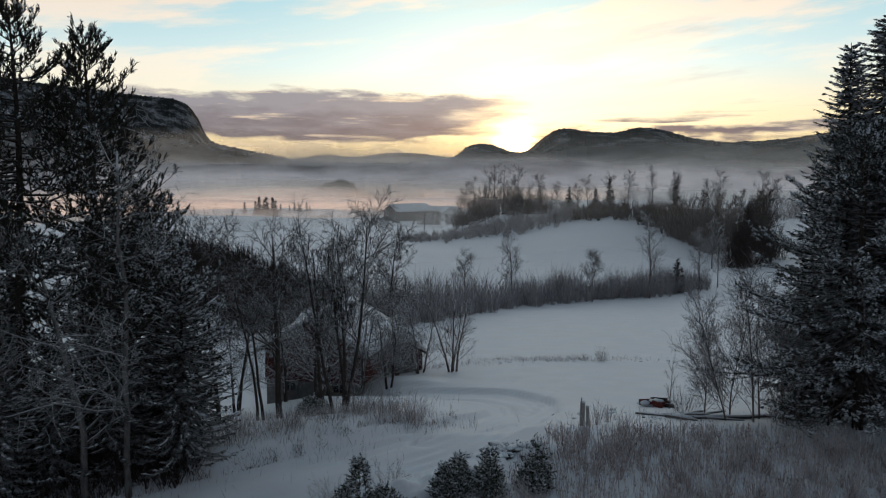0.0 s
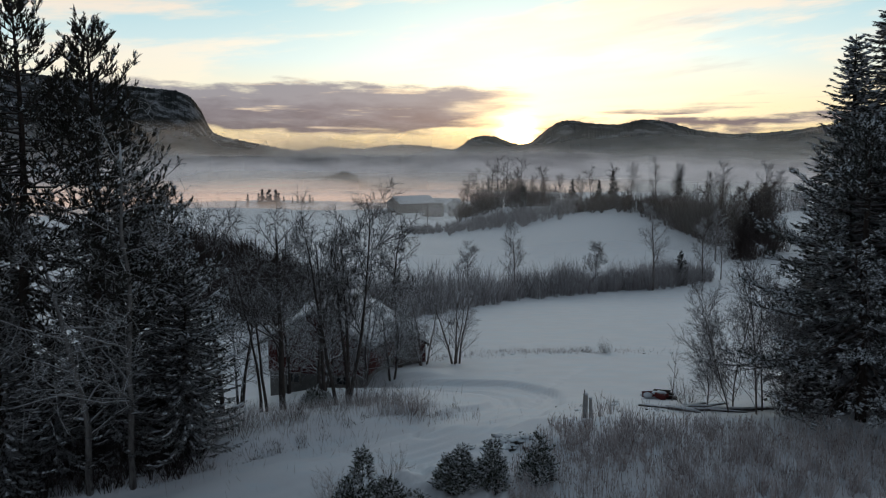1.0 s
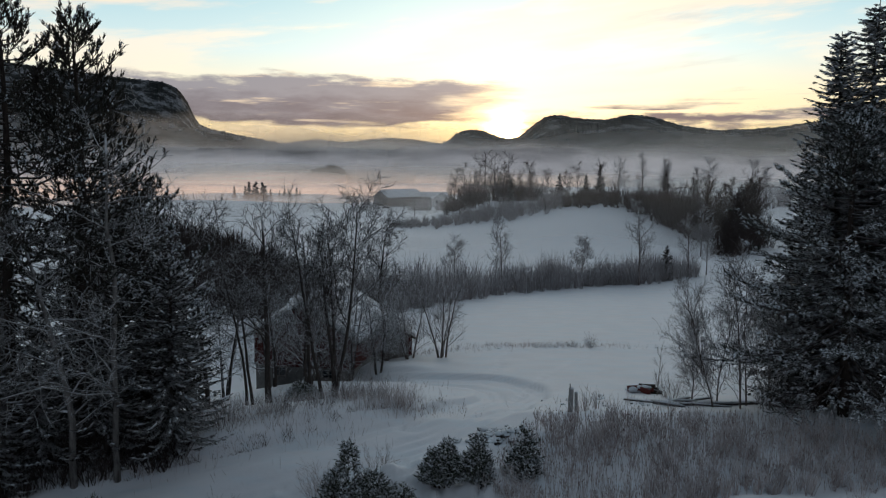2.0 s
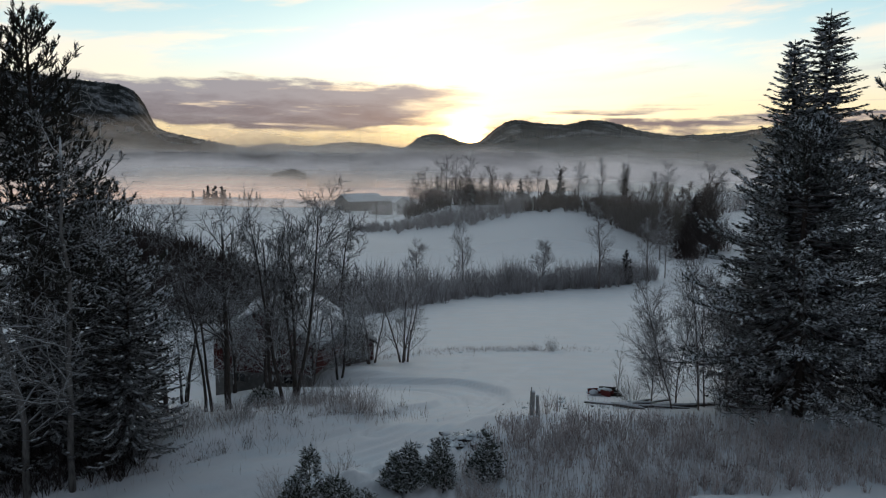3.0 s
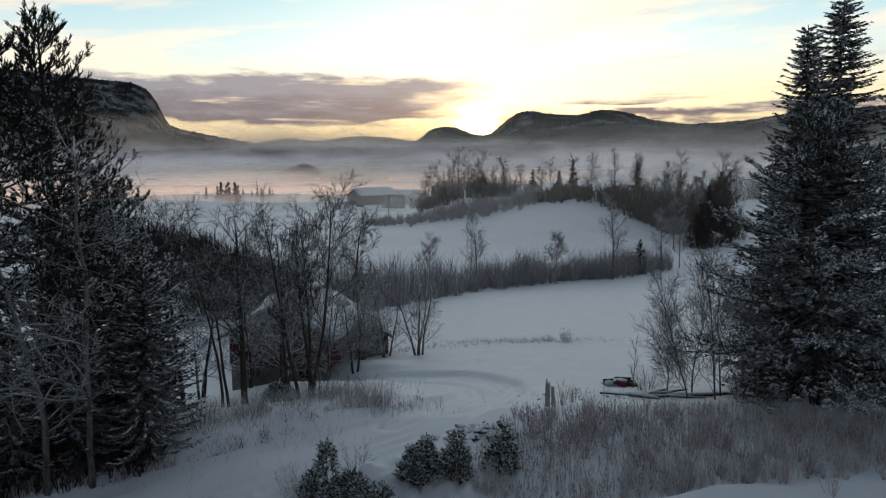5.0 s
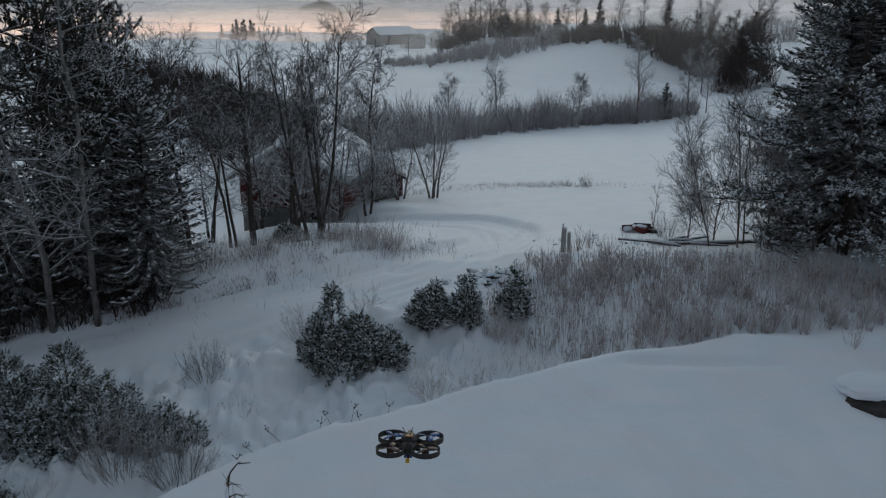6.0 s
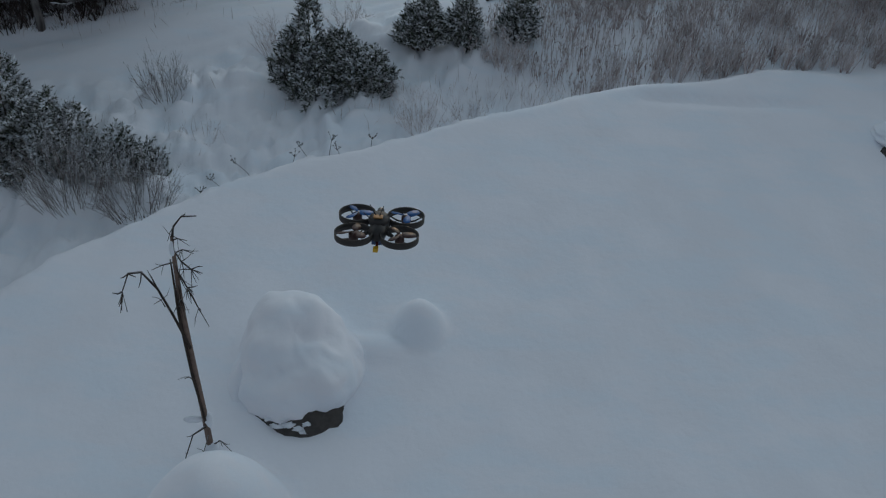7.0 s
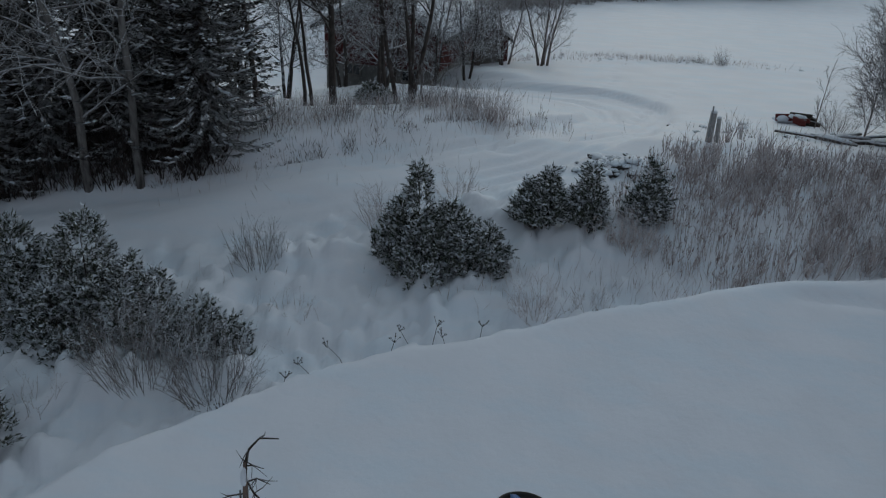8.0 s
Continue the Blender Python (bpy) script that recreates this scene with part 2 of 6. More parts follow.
HILL = forest_hill("wooded_hillside")
CLIFF = forest_hill("snow_streaked_cliff", light=(0.28, 0.29, 0.32), cover=0.535, scale=0.02)
FAR_HILL = forest_hill("far_fells", dark=(0.10, 0.105, 0.115), light=(0.38, 0.39, 0.41), cover=0.5)


def mist_material(name, z0, z1, z2, z3, density, scale, tint, a0, a1, glow=None):
    """Thin fog: drops scatter light both ways and let the rest through; thick between two heights."""
    m, n = material(name)
    p = where(n)
    z = n.split(p)[2]
    rag = n.math("MULTIPLY_ADD", n.noise(p, scale, 5, 0.6, (1, 1, 5)), (z3 - z2) * 1.6, -(z3 - z2) * 0.8)
    zz = n.math("ADD", z, rag)
    a = n.math("MULTIPLY", n.step(zz, z0, z1), n.math("SUBTRACT", 1.0, n.step(zz, z2, z3)))
    a = n.math("MULTIPLY", a, n.math("MULTIPLY_ADD", n.noise(p, scale * 2.3, 4, 0.6, (1, 1, 4)), 0.9, 0.4))
    px, py, _ = n.split(p)
    bearing = n.math("ADD", n.math("ARCTAN2", px, n.math("DIVIDE", py, DEEP)), n.math("MULTIPLY_ADD", n.noise(p, scale * 1.5, 4, 0.6, (1, 1, 3)), 0.16, -0.08))
    a = n.math("MULTIPLY", a, n.math("MULTIPLY", n.step(bearing, a0 + 0.10, a0 + 0.24), n.math("SUBTRACT", 1.0, n.step(bearing, a1 - 0.24, a1 - 0.10))))
    a = n.math("MULTIPLY", a, density, clamp=True)
    dif, tra, clr = n.add("ShaderNodeBsdfDiffuse"), n.add("ShaderNodeBsdfTranslucent"), n.add("ShaderNodeBsdfTransparent")
    n.plug(dif.inputs[0], tint)
    n.plug(tra.inputs[0], tint)
    body, out = n.add("ShaderNodeMixShader"), n.add("ShaderNodeMixShader")
    body.inputs[0].default_value = 0.85
    n.tree.links.new(dif.outputs[0], body.inputs[1])
    n.tree.links.new(tra.outputs[0], body.inputs[2])
    thick = body.outputs[0]
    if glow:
        # far banks of the backdrop glow by emission, in place of scattered dawn light
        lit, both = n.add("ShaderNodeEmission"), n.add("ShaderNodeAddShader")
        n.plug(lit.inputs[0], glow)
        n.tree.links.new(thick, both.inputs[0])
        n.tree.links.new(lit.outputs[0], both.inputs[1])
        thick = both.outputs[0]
    n.plug(out.inputs[0], a)
    n.tree.links.new(clr.outputs[0], out.inputs[1])
    n.tree.links.new(thick, out.inputs[2])
    n.tree.links.new(out.outputs[0], n.add("ShaderNodeOutputMaterial").inputs[0])
    return m


# ---------------------------------------------------------------- mesh helpers
def make_mesh(name, verts, faces, mat, smooth=False):
    me = bpy.data.meshes.new(name)
    me.from_pydata([tuple(map(float, v)) for v in verts], [], [tuple(map(int, f)) for f in faces])
    for m in mat if isinstance(mat, (list, tuple)) else [mat]:
        me.materials.append(m)
    if smooth:
        me.polygons.foreach_set("use_smooth", np.ones(len(me.polygons), dtype=bool))
    me.update()
    return me


def part(name, me, parent, label=""):
    ob = new(name, me)
    ob.parent = parent
    return tagged(ob, label)


def thing(name, label, category, at, group="", kind="", turn=0.0):
    ob = new(name)
    ob.location, ob.rotation_euler = at, (0, 0, turn)
    return tagged(ob, label, category, group, kind)


class Geo:
    """Collects tubes, blades and lumps into one mesh."""

    def __init__(self):
        self.v, self.f, self.count = [], [], 0

    def put(self, verts, faces):
        self.v.append(np.asarray(verts, float))
        self.f.append([tuple(i + self.count for i in f) for f in faces])
        self.count += len(verts)

    def tube(self, points, radii, sides=5, cap=True):
        pts = np.asarray(points, float)
        n = len(pts)
        tang = np.gradient(pts, axis=0)
        tang /= np.linalg.norm(tang, axis=1)[:, None] + 1e-9
        ref = np.array((0.0, 0.0, 1.0)) if abs(tang[0, 2]) < 0.9 else np.array((1.0, 0.0, 0.0))
        a = np.cross(tang, ref)
        a /= np.linalg.norm(a, axis=1)[:, None] + 1e-9
        b = np.cross(tang, a)
        ang = np.linspace(0, 2 * np.pi, sides, endpoint=False)
        ring = pts[:, None] + (a[:, None] * np.cos(ang)[None, :, None] + b[:, None] * np.sin(ang)[None, :, None]) * np.asarray(radii, float)[:, None, None]
        faces = [(i * sides + j, i * sides + (j + 1) % sides, (i + 1) * sides + (j + 1) % sides, (i + 1) * sides + j) for i in range(n - 1) for j in range(sides)]
        if cap:
            faces += [tuple(range(sides))[::-1], tuple((n - 1) * sides + j for j in range(sides))]
        self.put(ring.reshape(-1, 3), faces)

    def spikes(self, base, way, side):
        """Single pointed slivers."""
        b, w, d = (np.asarray(q, float) for q in (base, way, side))
        n = len(b)
        self.v.append(np.stack([b - d, b + d, b + w], 1).reshape(-1, 3))
        k = self.count + 3 * np.arange(n)
        self.f.append([tuple(q) for q in np.stack([k, k + 1, k + 2], -1).tolist()])
        self.count += 3 * n

    def blades(self, base, way, side):
        """Pointed leaf shapes: base, way and side are arrays of n vectors."""
        base, way, side = (np.asarray(q, float) for q in (base, way, side))
        n = len(base)
        if not n:
            return
        v = np.stack([base, base + way * 0.45 + side, base + way, base + way * 0.45 - side], 1).reshape(-1, 3)
        self.v.append(v)
        self.f.append([(4 * i + self.count, 4 * i + 1 + self.count, 4 * i + 2 + self.count, 4 * i + 3 + self.count) for i in range(n)])
        self.count += 4 * n

    def lump(self, c, r, rng, rough=0.2, segs=6, rings=4):
        """A rounded uneven lump."""
        v, f = [], []
        for i in range(rings + 1):
            th = math.pi * i / rings
            for j in range(segs):
                ph = 2 * math.pi * j / segs
                k = 1 + rough * (rng.random() - 0.5) * 2 if 0 < i < rings else 1
                v.append((c[0] + r[0] * k * math.sin(th) * math.cos(ph), c[1] + r[1] * k * math.sin(th) * math.sin(ph), c[2] + r[2] * k * math.cos(th)))
        for i in range(rings):
            for j in range(segs):
                f.append((i * segs + j, (i + 1) * segs + j, (i + 1) * segs + (j + 1) % segs, i * segs + (j + 1) % segs))
        self.put(v, f)

    def box(self, x0, x1, y0, y1, z0, z1):
        v = [(x, y, z) for z in (z0, z1) for y in (y0, y1) for x in (x0, x1)]
        self.put(v, [(0, 2, 3, 1), (4, 5, 7, 6), (0, 1, 5, 4), (2, 6, 7, 3), (0, 4, 6, 2), (1, 3, 7, 5)])

    def mesh(self, name, mat, smooth=False):
        v = np.concatenate(self.v) if self.v else np.zeros((0, 3))
        return make_mesh(name, v, [f for g in self.f for f in g], mat, smooth)


# ---------------------------------------------------------------- ground
CREST_X = [-14, -6.6, -5.4, -4, -1.8, 0.3, 2, 3.5, 5.5, 8, 10.5, 13, 30]
CREST_Y = [3, 11.6, 12.75, 13.7, 14.85, 15.6, 16.35, 16.9, 17.45, 18.05, 18.25, 18.5, 18.9]


def soft_step(a, b, v):
    t = np.clip((v - a) / (b - a), 0, 1)
    return t * t * (3 - 2 * t)


def ground_base(x, y):
    z = np.interp(y, [-400, -20, 0, 10, 14, 16, 17.5, 20, 23, 28, 42, 76, 110, 165, 300, 500], [-4, -2, -1.5, -1.2, -0.45, -0.1, 0.3, 1.1, 1.4, 0.5, -1, -4.5, -5, -5.5, -16, -16])
    z = z + 7 * np.exp(-((x - 42) / 22) ** 2 - ((y - 158) / 30) ** 2)
    z = z + 6 * np.exp(-((x - 16) / 20) ** 2 - ((y - 190) / 24) ** 2)
    z = z + 9 * soft_step(35, 120, x) * soft_step(70, 200, y) * (1 - soft_step(300, 600, y))
    return z - 2.5 * np.exp(-((x + 11) / 7) ** 2 - ((y - 40) / 10) ** 2)


def mound(x, y):
    return -0.63 + 0.33 * (y - 11.7) - 0.07 * (x - 0.3)


def ground(x, y):
    inside = soft_step(-0.65, 0.1, np.interp(x, CREST_X, CREST_Y) - y + 0.06 * np.sin(x * 1.7))
    return ground_base(x, y) * (1 - inside) + np.maximum(mound(x, y), -6) * inside


def wave(x, y, s, seed):
    """Smooth bumps made of a few crossed sines."""
    r = np.random.RandomState(seed)
    out = 0
    for i in range(6):
        a, k, p = r.rand() * 6.28, (0.6 + 0.9 * r.rand()) / s, r.rand() * 6.28
        out = out + np.sin((x * math.cos(a) + y * math.sin(a)) * k * 6.28 + p + 1.3 * np.sin((x * math.sin(a) - y * math.cos(a)) * k * 3.9 + p * 2))
    return out / 6


def off_line(x, y, line):
    """Distance from a bent line."""
    best = np.full(np.shape(x), 1e9)
    for (ax, ay), (bx, by) in zip(line, line[1:]):
        t = np.clip(((x - ax) * (bx - ax) + (y - ay) * (by - ay)) / ((bx - ax) ** 2 + (by - ay) ** 2), 0, 1)
        best = np.minimum(best, np.hypot(x - ax - t * (bx - ax), y - ay - t * (by - ay)))
    return best


# the ploughed drive, its turning loop, and the wheel ruts in it
DRIVE = [(-22, 15.5), (-14, 17.2), (-8.2, 18.2), (-4.0, 20.0), (-0.6, 22.2), (1.8, 24.6)]
LOOP = [(1.8, 24.6), (3.0, 26.6), (3.2, 28.8), (2.2, 30.2), (-0.4, 31.0), (-3.2, 31.8), (-7.0, 36.5)]
RUT_A = [(-0.6, 22.6), (1.4, 24.2), (3.2, 25.9), (4.1, 28.0), (3.7, 29.8), (2.3, 30.9), (-0.4, 31.6), (-3.5, 33.0)]
RUT_B = [(-2.8, 21.7), (-0.5, 23.4), (1.2, 25.0), (2.3, 27.0), (2.2, 28.6), (1.2, 29.6), (-0.8, 30.2), (-3.4, 31.0)]
RUT_C = [(-12, 17.0), (-7.0, 17.9), (-3.2, 19.5), (0.2, 21.6), (2.6, 24.2)]
RUT_D = [(-12, 18.3), (-7.6, 19.45), (-4.67, 20.88), (-3.52, 21.39), (-2.33, 22.0), (-1.09, 22.85), (0.0, 24.6)]
STEPS = [(2.2, 30.6), (3.2, 33.5), (3.4, 36.0), (4.6, 39.4)]
TRAIL = [(2.6, 26.0), (4.6, 30.6), (7.0, 35.0), (9.0, 38.2)]


def drive_hollow(x, y):
    near = (y > 14) & (y < 42) & (np.abs(x) < 24)
    z = np.zeros(np.shape(x))
    if not np.any(near):
        return z
    px, py = np.asarray(x)[near], np.asarray(y)[near]
    road = np.minimum(off_line(px, py, DRIVE) - 0.35, off_line(px, py, LOOP))
    h = 0.20 * soft_step(1.45, 1.1, road)
    mid = np.interp(px, [q[0] for q in DRIVE], [q[1] for q in DRIVE])
    lip = np.interp(px, [-12, -6, -2], [0.85, 0.95, 1.7])
    h = h - 0.26 * soft_step(lip, lip + 0.5, road) * soft_step(5.0, 3.0, road) * (py > mid) * soft_step(1.0, -1.5, px)
    for line in (RUT_A, RUT_B, RUT_C, RUT_D):
        q = off_line(px, py, line)
        for c in (0.0, 0.42):
            h = h + 0.085 * np.exp(-((q - c) / 0.12) ** 2) * (0.75 + 0.25 * np.sin(px * 2.1 + py))
    q = off_line(px, py, RUT_D)
    h = h + 0.07 * np.exp(-((q - 0.1) / 0.15) ** 2)
    for line in (STEPS, TRAIL):
        q = off_line(px, py, line)
        h = h + 0.06 * np.exp(-(q / 0.14) ** 2) * (np.sin((px * 0.6 + py) * 7.5) > 0.1)
    z[near] = h
    return z


# rounded heaps of snow: place, half widths, height
HEAPS = [(0.40, 11.85, 0.46, 0.36, 0.44), (-2.22, 8.98, 1.05, 0.80, 1.0), (-0.35, 11.45, 0.6, 0.25, 0.12), (-1.5, 11.3, 1.05, 0.85, 0.15), (-0.75, 19.2, 1.0, 0.65, 0.28),
         (-7.2, 14.4, 1.5, 0.7, 0.35), (-4.3, 15.9, 0.9, 0.5, 0.22), (-3.6, 17.6, 0.9, 0.6, 0.18), (-5.9, 16.4, 0.7, 0.6, 0.20), (2.9, 21.2, 0.9, 0.6, 0.25)]


def relief(x, y):
    """Small forms of the snow: hummocks near the junipers, drifts elsewhere."""
    depth = np.interp(x, CREST_X, CREST_Y) - y
    off = soft_step(0.2, -0.6, depth)
    rough = off * soft_step(20.6 + 0.30 * x, 19.4 + 0.30 * x, y) * soft_step(-16, -9, x) * soft_step(5, 1.5, x)
    z = 0.18 * rough * wave(x, y, 2.2, 3) + 0.48 * rough * (np.sqrt(wave(x, y, 1.15, 4) ** 2 + 0.008) - 0.25) + 0.24 * rough * (np.sqrt(wave(x, y, 0.6, 8) ** 2 + 0.01) - 0.25) + 0.03 * rough * wave(x, y, 0.33, 18)
    heap = off * np.exp(-((x - 6.0) / 3.0) ** 2 - ((y - 25.0) / 1.8) ** 2) + np.exp(-((x - 1.9) / 0.8) ** 2 - ((y - 21.0) / 0.7) ** 2)
    z = z + heap * (0.10 * np.abs(wave(x, y, 0.9, 9)) + 0.06 * wave(x, y, 0.45, 10))
    z = z + 0.20 * np.exp(-((y - 39.5) / 1.2) ** 2) * soft_step(-3, 1, x) * soft_step(14, 10, x) * np.abs(wave(x, y, 1.6, 12))
    z = z - drive_hollow(x, y)
    for cx, cy, rx, ry, h in HEAPS:
        q = np.clip(1 - ((x - cx) / rx) ** 2 - ((y - cy) / ry) ** 2, 0, 1)
        z = z + h * q ** 0.95 * (1 + 0.10 * wave(x, y, 0.9, 31)) + 0.20 * h * np.exp(-(((x - cx) / rx) ** 2 + ((y - cy) / ry) ** 2) / 2.2)
    z = z + 0.03 * off * wave(x, y, 3.0, 5) + 0.03 * (1 - off) * wave(x, y, 2.6, 6) + 0.012 * (1 - off) * wave(x, y, 0.9, 16)
    z = z - 0.12 * np.exp(-((y - 17.05 - 0.05 * (x - 5)) / 0.10) ** 2) * soft_step(4.6, 5.4, x) * soft_step(9.2, 8.2, x)
    return z + np.interp(np.hypot(x, y), [40, 120, 500], [0, 0.25, 0.6]) * wave(x, y, 28.0, 7)


def land(x, y):
    return ground(x, y) + relief(x, y)


def on_land(x, y, dip=0.03):
    return (x, y * DEEP, float(land(np.array([float(x)]), np.array([float(y)]))[0]) - dip)


def build_ground():
    az_list = np.concatenate([np.linspace(-52, 52, 350), np.linspace(52, 308, 60)[1:-1]])
    r = [1.5]
    while r[-1] < 4600:
        r.append(r[-1] * (1.03 if r[-1] < 7 else 1.007 if r[-1] < 42 else 1.03))
    r = np.array(r)
    A, Rr = np.meshgrid(np.radians(az_list), r)
    x, y = Rr * np.sin(A), Rr * np.cos(A)
    v = np.stack([x, y * DEEP, land(x, y)], -1).reshape(-1, 3)
    n = len(az_list)
    i, j = np.meshgrid(np.arange(len(r) - 1), np.arange(n), indexing="ij")
    f = np.stack([i * n + j, i * n + (j + 1) % n, (i + 1) * n + (j + 1) % n, (i + 1) * n + j], -1).reshape(-1, 4)
    v = np.vstack([v, [[0, 0, on_land(0, 0, 0)[2]]]])
    faces = f.tolist() + [(k, (k + 1) % n, len(v) - 1)[::-1] for k in range(n)]
    ob = new("ground", make_mesh("ground", v, faces, SNOW, True))
    tagged(ob, "snow-covered fields and garden ground with soft drifts", "ground", kind="structure")


build_ground()


# ---------------------------------------------------------------- hills and mist
def hill(name, label, far, skyline, depth, mat, seed, trees=1.0, fuzz=2.0, base=-22):
    """A ridge seen along its length: its skyline as bearings and heights in degrees, at one distance."""
    a = np.linspace(skyline[0][0], skyline[-1][0], 640)
    el = np.interp(a, [s[0] for s in skyline], [s[1] for s in skyline])
    k = np.ones(7) / 7
    el = np.convolve(np.pad(el, 3, mode="edge"), k, mode="valid")
    crest = 9.5 + far * np.tan(np.radians(el))
    rr = np.random.RandomState(seed)
    steps = np.array([-0.35, -0.1, 0, 0.06, 0.14, 0.24, 0.36, 0.5, 0.66, 0.82, 1.0])
    v, n = [], len(a)
    for s in steps:
        dist = far - depth * s
        shape = (1 - soft_step(0, 1, max(s, 0)) ** 0.8) if s >= 0 else 1 - 0.8 * abs(s) / 0.35
        x, y = dist * np.sin(np.radians(a)), dist * np.cos(np.radians(a))
        z = base + (crest - base) * shape
        z = z + (crest - base) * 0.10 * wave(x, y, depth * 0.45, seed + 1) * (1 if s > 0 else 0) * (1 - s)
        z = z + fuzz * trees * np.abs(rr.rand(n)) ** 2
        v.append(np.stack([x, y * DEEP, z], -1))
    v = np.concatenate(v)
    f = [(i * n + j, i * n + j + 1, (i + 1) * n + j + 1, (i + 1) * n + j) for i in range(len(steps) - 1) for j in range(n - 1)]
    return tagged(new(name, make_mesh(name, v, f, mat)), label, "hill", kind="structure")


hill("backdrop_far_fells", "pale snowy fells low on the far horizon", 4300, [(-16, 0.7), (-12, 1.1), (-10, 1.4), (-9, 1.55), (-8, 1.4), (-6.5, 1.35), (-5.0, 1.6), (-3.5, 1.7), (-1.5, 1.6), (0, 1.35), (2, 1.05), (5, 0.6)], 900, FAR_HILL, 11, fuzz=1.0)
hill("backdrop_cliff_mountain", "dark wooded mountain with a steep snow-streaked cliff", 2300,
     [(-62, 4.5), (-45, 6.3), (-30, 6.3), (-27, 6.0), (-24, 5.75), (-21.5, 5.55), (-20.2, 5.3), (-19.1, 4.75), (-18.4, 3.9), (-18.0, 2.95), (-17.6, 2.3), (-16.5, 2.1), (-14.0, 1.6), (-11.5, 1.15), (-7, 0.6), (-3, 0.0), (1, -0.8)], 700, CLIFF, 12, fuzz=3.5)
hill("backdrop_ridge", "long wooded ridge that the sun stands behind", 2700,
     [(-15, -1.3), (-11, -0.5), (-6.5, 0.25), (-4.5, 0.65), (-1, 1.0), (0.8, 1.25), (2.0, 2.25), (3.0, 2.4), (4.0, 2.25), (4.7, 1.95), (5.4, 1.68), (6.2, 1.68), (6.9, 2.0), (7.6, 2.72), (8.7, 3.4), (9.6, 3.5), (11, 3.25), (13.3, 3.1), (14.8, 3.5), (16.5, 3.35), (18.5, 2.7), (21, 2.3), (24, 2.4), (27, 2.7), (34, 3.3), (48, 3.0), (62, 3.0)], 1150, HILL, 13, fuzz=4.0)
hill("backdrop_low_hills", "low wooded rise half sunk in valley mist", 1500, [(-40, -0.2), (-20, 0.5), (-15, 0.7), (-11, 0.1), (-7, 0.0), (-3, 0.4), (1, 0.75), (5, 0.6), (9, 0.1), (14, 0.3), (20, 0.2), (30, 0.3), (45, 0.3)], 350, HILL, 14, fuzz=5.0)


# haze put into the colour: this nearer rise has the pale fell material
hill("backdrop_wooded_islet", "small wooded rise standing out of the valley mist", 840, [(-10.6, -2.2), (-10.0, -1.3), (-9.2, -0.8), (-8.1, -0.52), (-7.2, -0.7), (-6.5, -1.25), (-6.0, -2.2)], 60, FAR_HILL, 15, fuzz=3.0)


def mist(name, label, far, a0, a1, z0, z1, z2, z3, density, scale, seed, tint=(0.92, 0.88, 0.85), glow=None):
    """A standing bank of fog, a gently winding curtain."""
    a = np.linspace(a0, a1, 60)
    v, f = [], []
    for row in range(5):
        t = row / 4
        dist = far * (1 + 0.05 * np.sin(a * 0.3 + seed) + 0.03 * t)
        v += [(q * math.sin(radians(b)), q * math.cos(radians(b)) * DEEP, z0 - 6 + (z3 * 1.5 + 28 - z0) * t) for q, b in zip(dist, a)]
    f = [(i * 60 + j, i * 60 + j + 1, (i + 1) * 60 + j + 1, (i + 1) * 60 + j) for i in range(4) for j in range(59)]
    ob = new(name, make_mesh(name, v, f, mist_material(name, z0, z1, z2, z3, density, scale, tint, radians(a0), radians(a1), glow)))
    return tagged(ob, label, "mist", kind="stuff")


# the warm dawn light is put into the mist's own colour
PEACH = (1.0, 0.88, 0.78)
mist("mist", "faint veil of mist before the knoll", 125, -22, 50, -30, -20, 2, 16, 0.12, 0.03, 11)
mist("mist", "thin veil of mist beyond the knoll", 240, -12, 64, -30, -20, -2, 10, 0.2, 0.02, 8)
mist("mist", "thin mist round the far farm", 345, -60, 20, -30, -20, -11, 3, 0.16, 0.01, 10)
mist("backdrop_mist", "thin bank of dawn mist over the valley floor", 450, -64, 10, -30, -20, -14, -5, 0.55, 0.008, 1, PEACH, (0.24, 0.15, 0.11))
mist("backdrop_mist", "peach-glowing bank of dawn mist over the valley floor", 540, -64, 12, -30, -20, -13, -3, 1.1, 0.006, 6, PEACH, (0.37, 0.215, 0.145))
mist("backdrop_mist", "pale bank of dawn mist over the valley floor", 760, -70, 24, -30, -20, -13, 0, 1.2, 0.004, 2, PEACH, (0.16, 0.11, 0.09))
mist("mist", "veil of mist before the wooded rise", 800, -30, 14, -30, -20, -4, 12, 0.75, 0.004, 13, PEACH)
mist("mist", "grey mist over the fields beyond the knoll", 780, 0, 70, -30, -20, -14, 2, 0.9, 0.004, 12)
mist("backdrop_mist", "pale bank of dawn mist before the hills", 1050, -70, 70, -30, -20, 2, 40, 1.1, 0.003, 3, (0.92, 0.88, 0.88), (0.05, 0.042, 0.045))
mist("mist", "haze at the foot of the cliff mountain", 1560, -66, 8, -30, -20, 30, 120, 0.5, 0.004, 9)
mist("mist", "drifting mist along the foot of the ridge", 1500, -22, 66, -30, -20, 14, 66, 0.75, 0.003, 4)
mist("mist", "haze before the far ridge", 1950, -24, 66, -30, -20, 50, 150, 0.45, 0.002, 5)
mist("mist", "haze before the far fells", 3400, -70, 70, -30, -20, 60, 190, 0.4, 0.002, 7)

# ---------------------------------------------------------------- trees
def unit(v):
    return v / (np.linalg.norm(v, axis=-1, keepdims=True) + 1e-9)


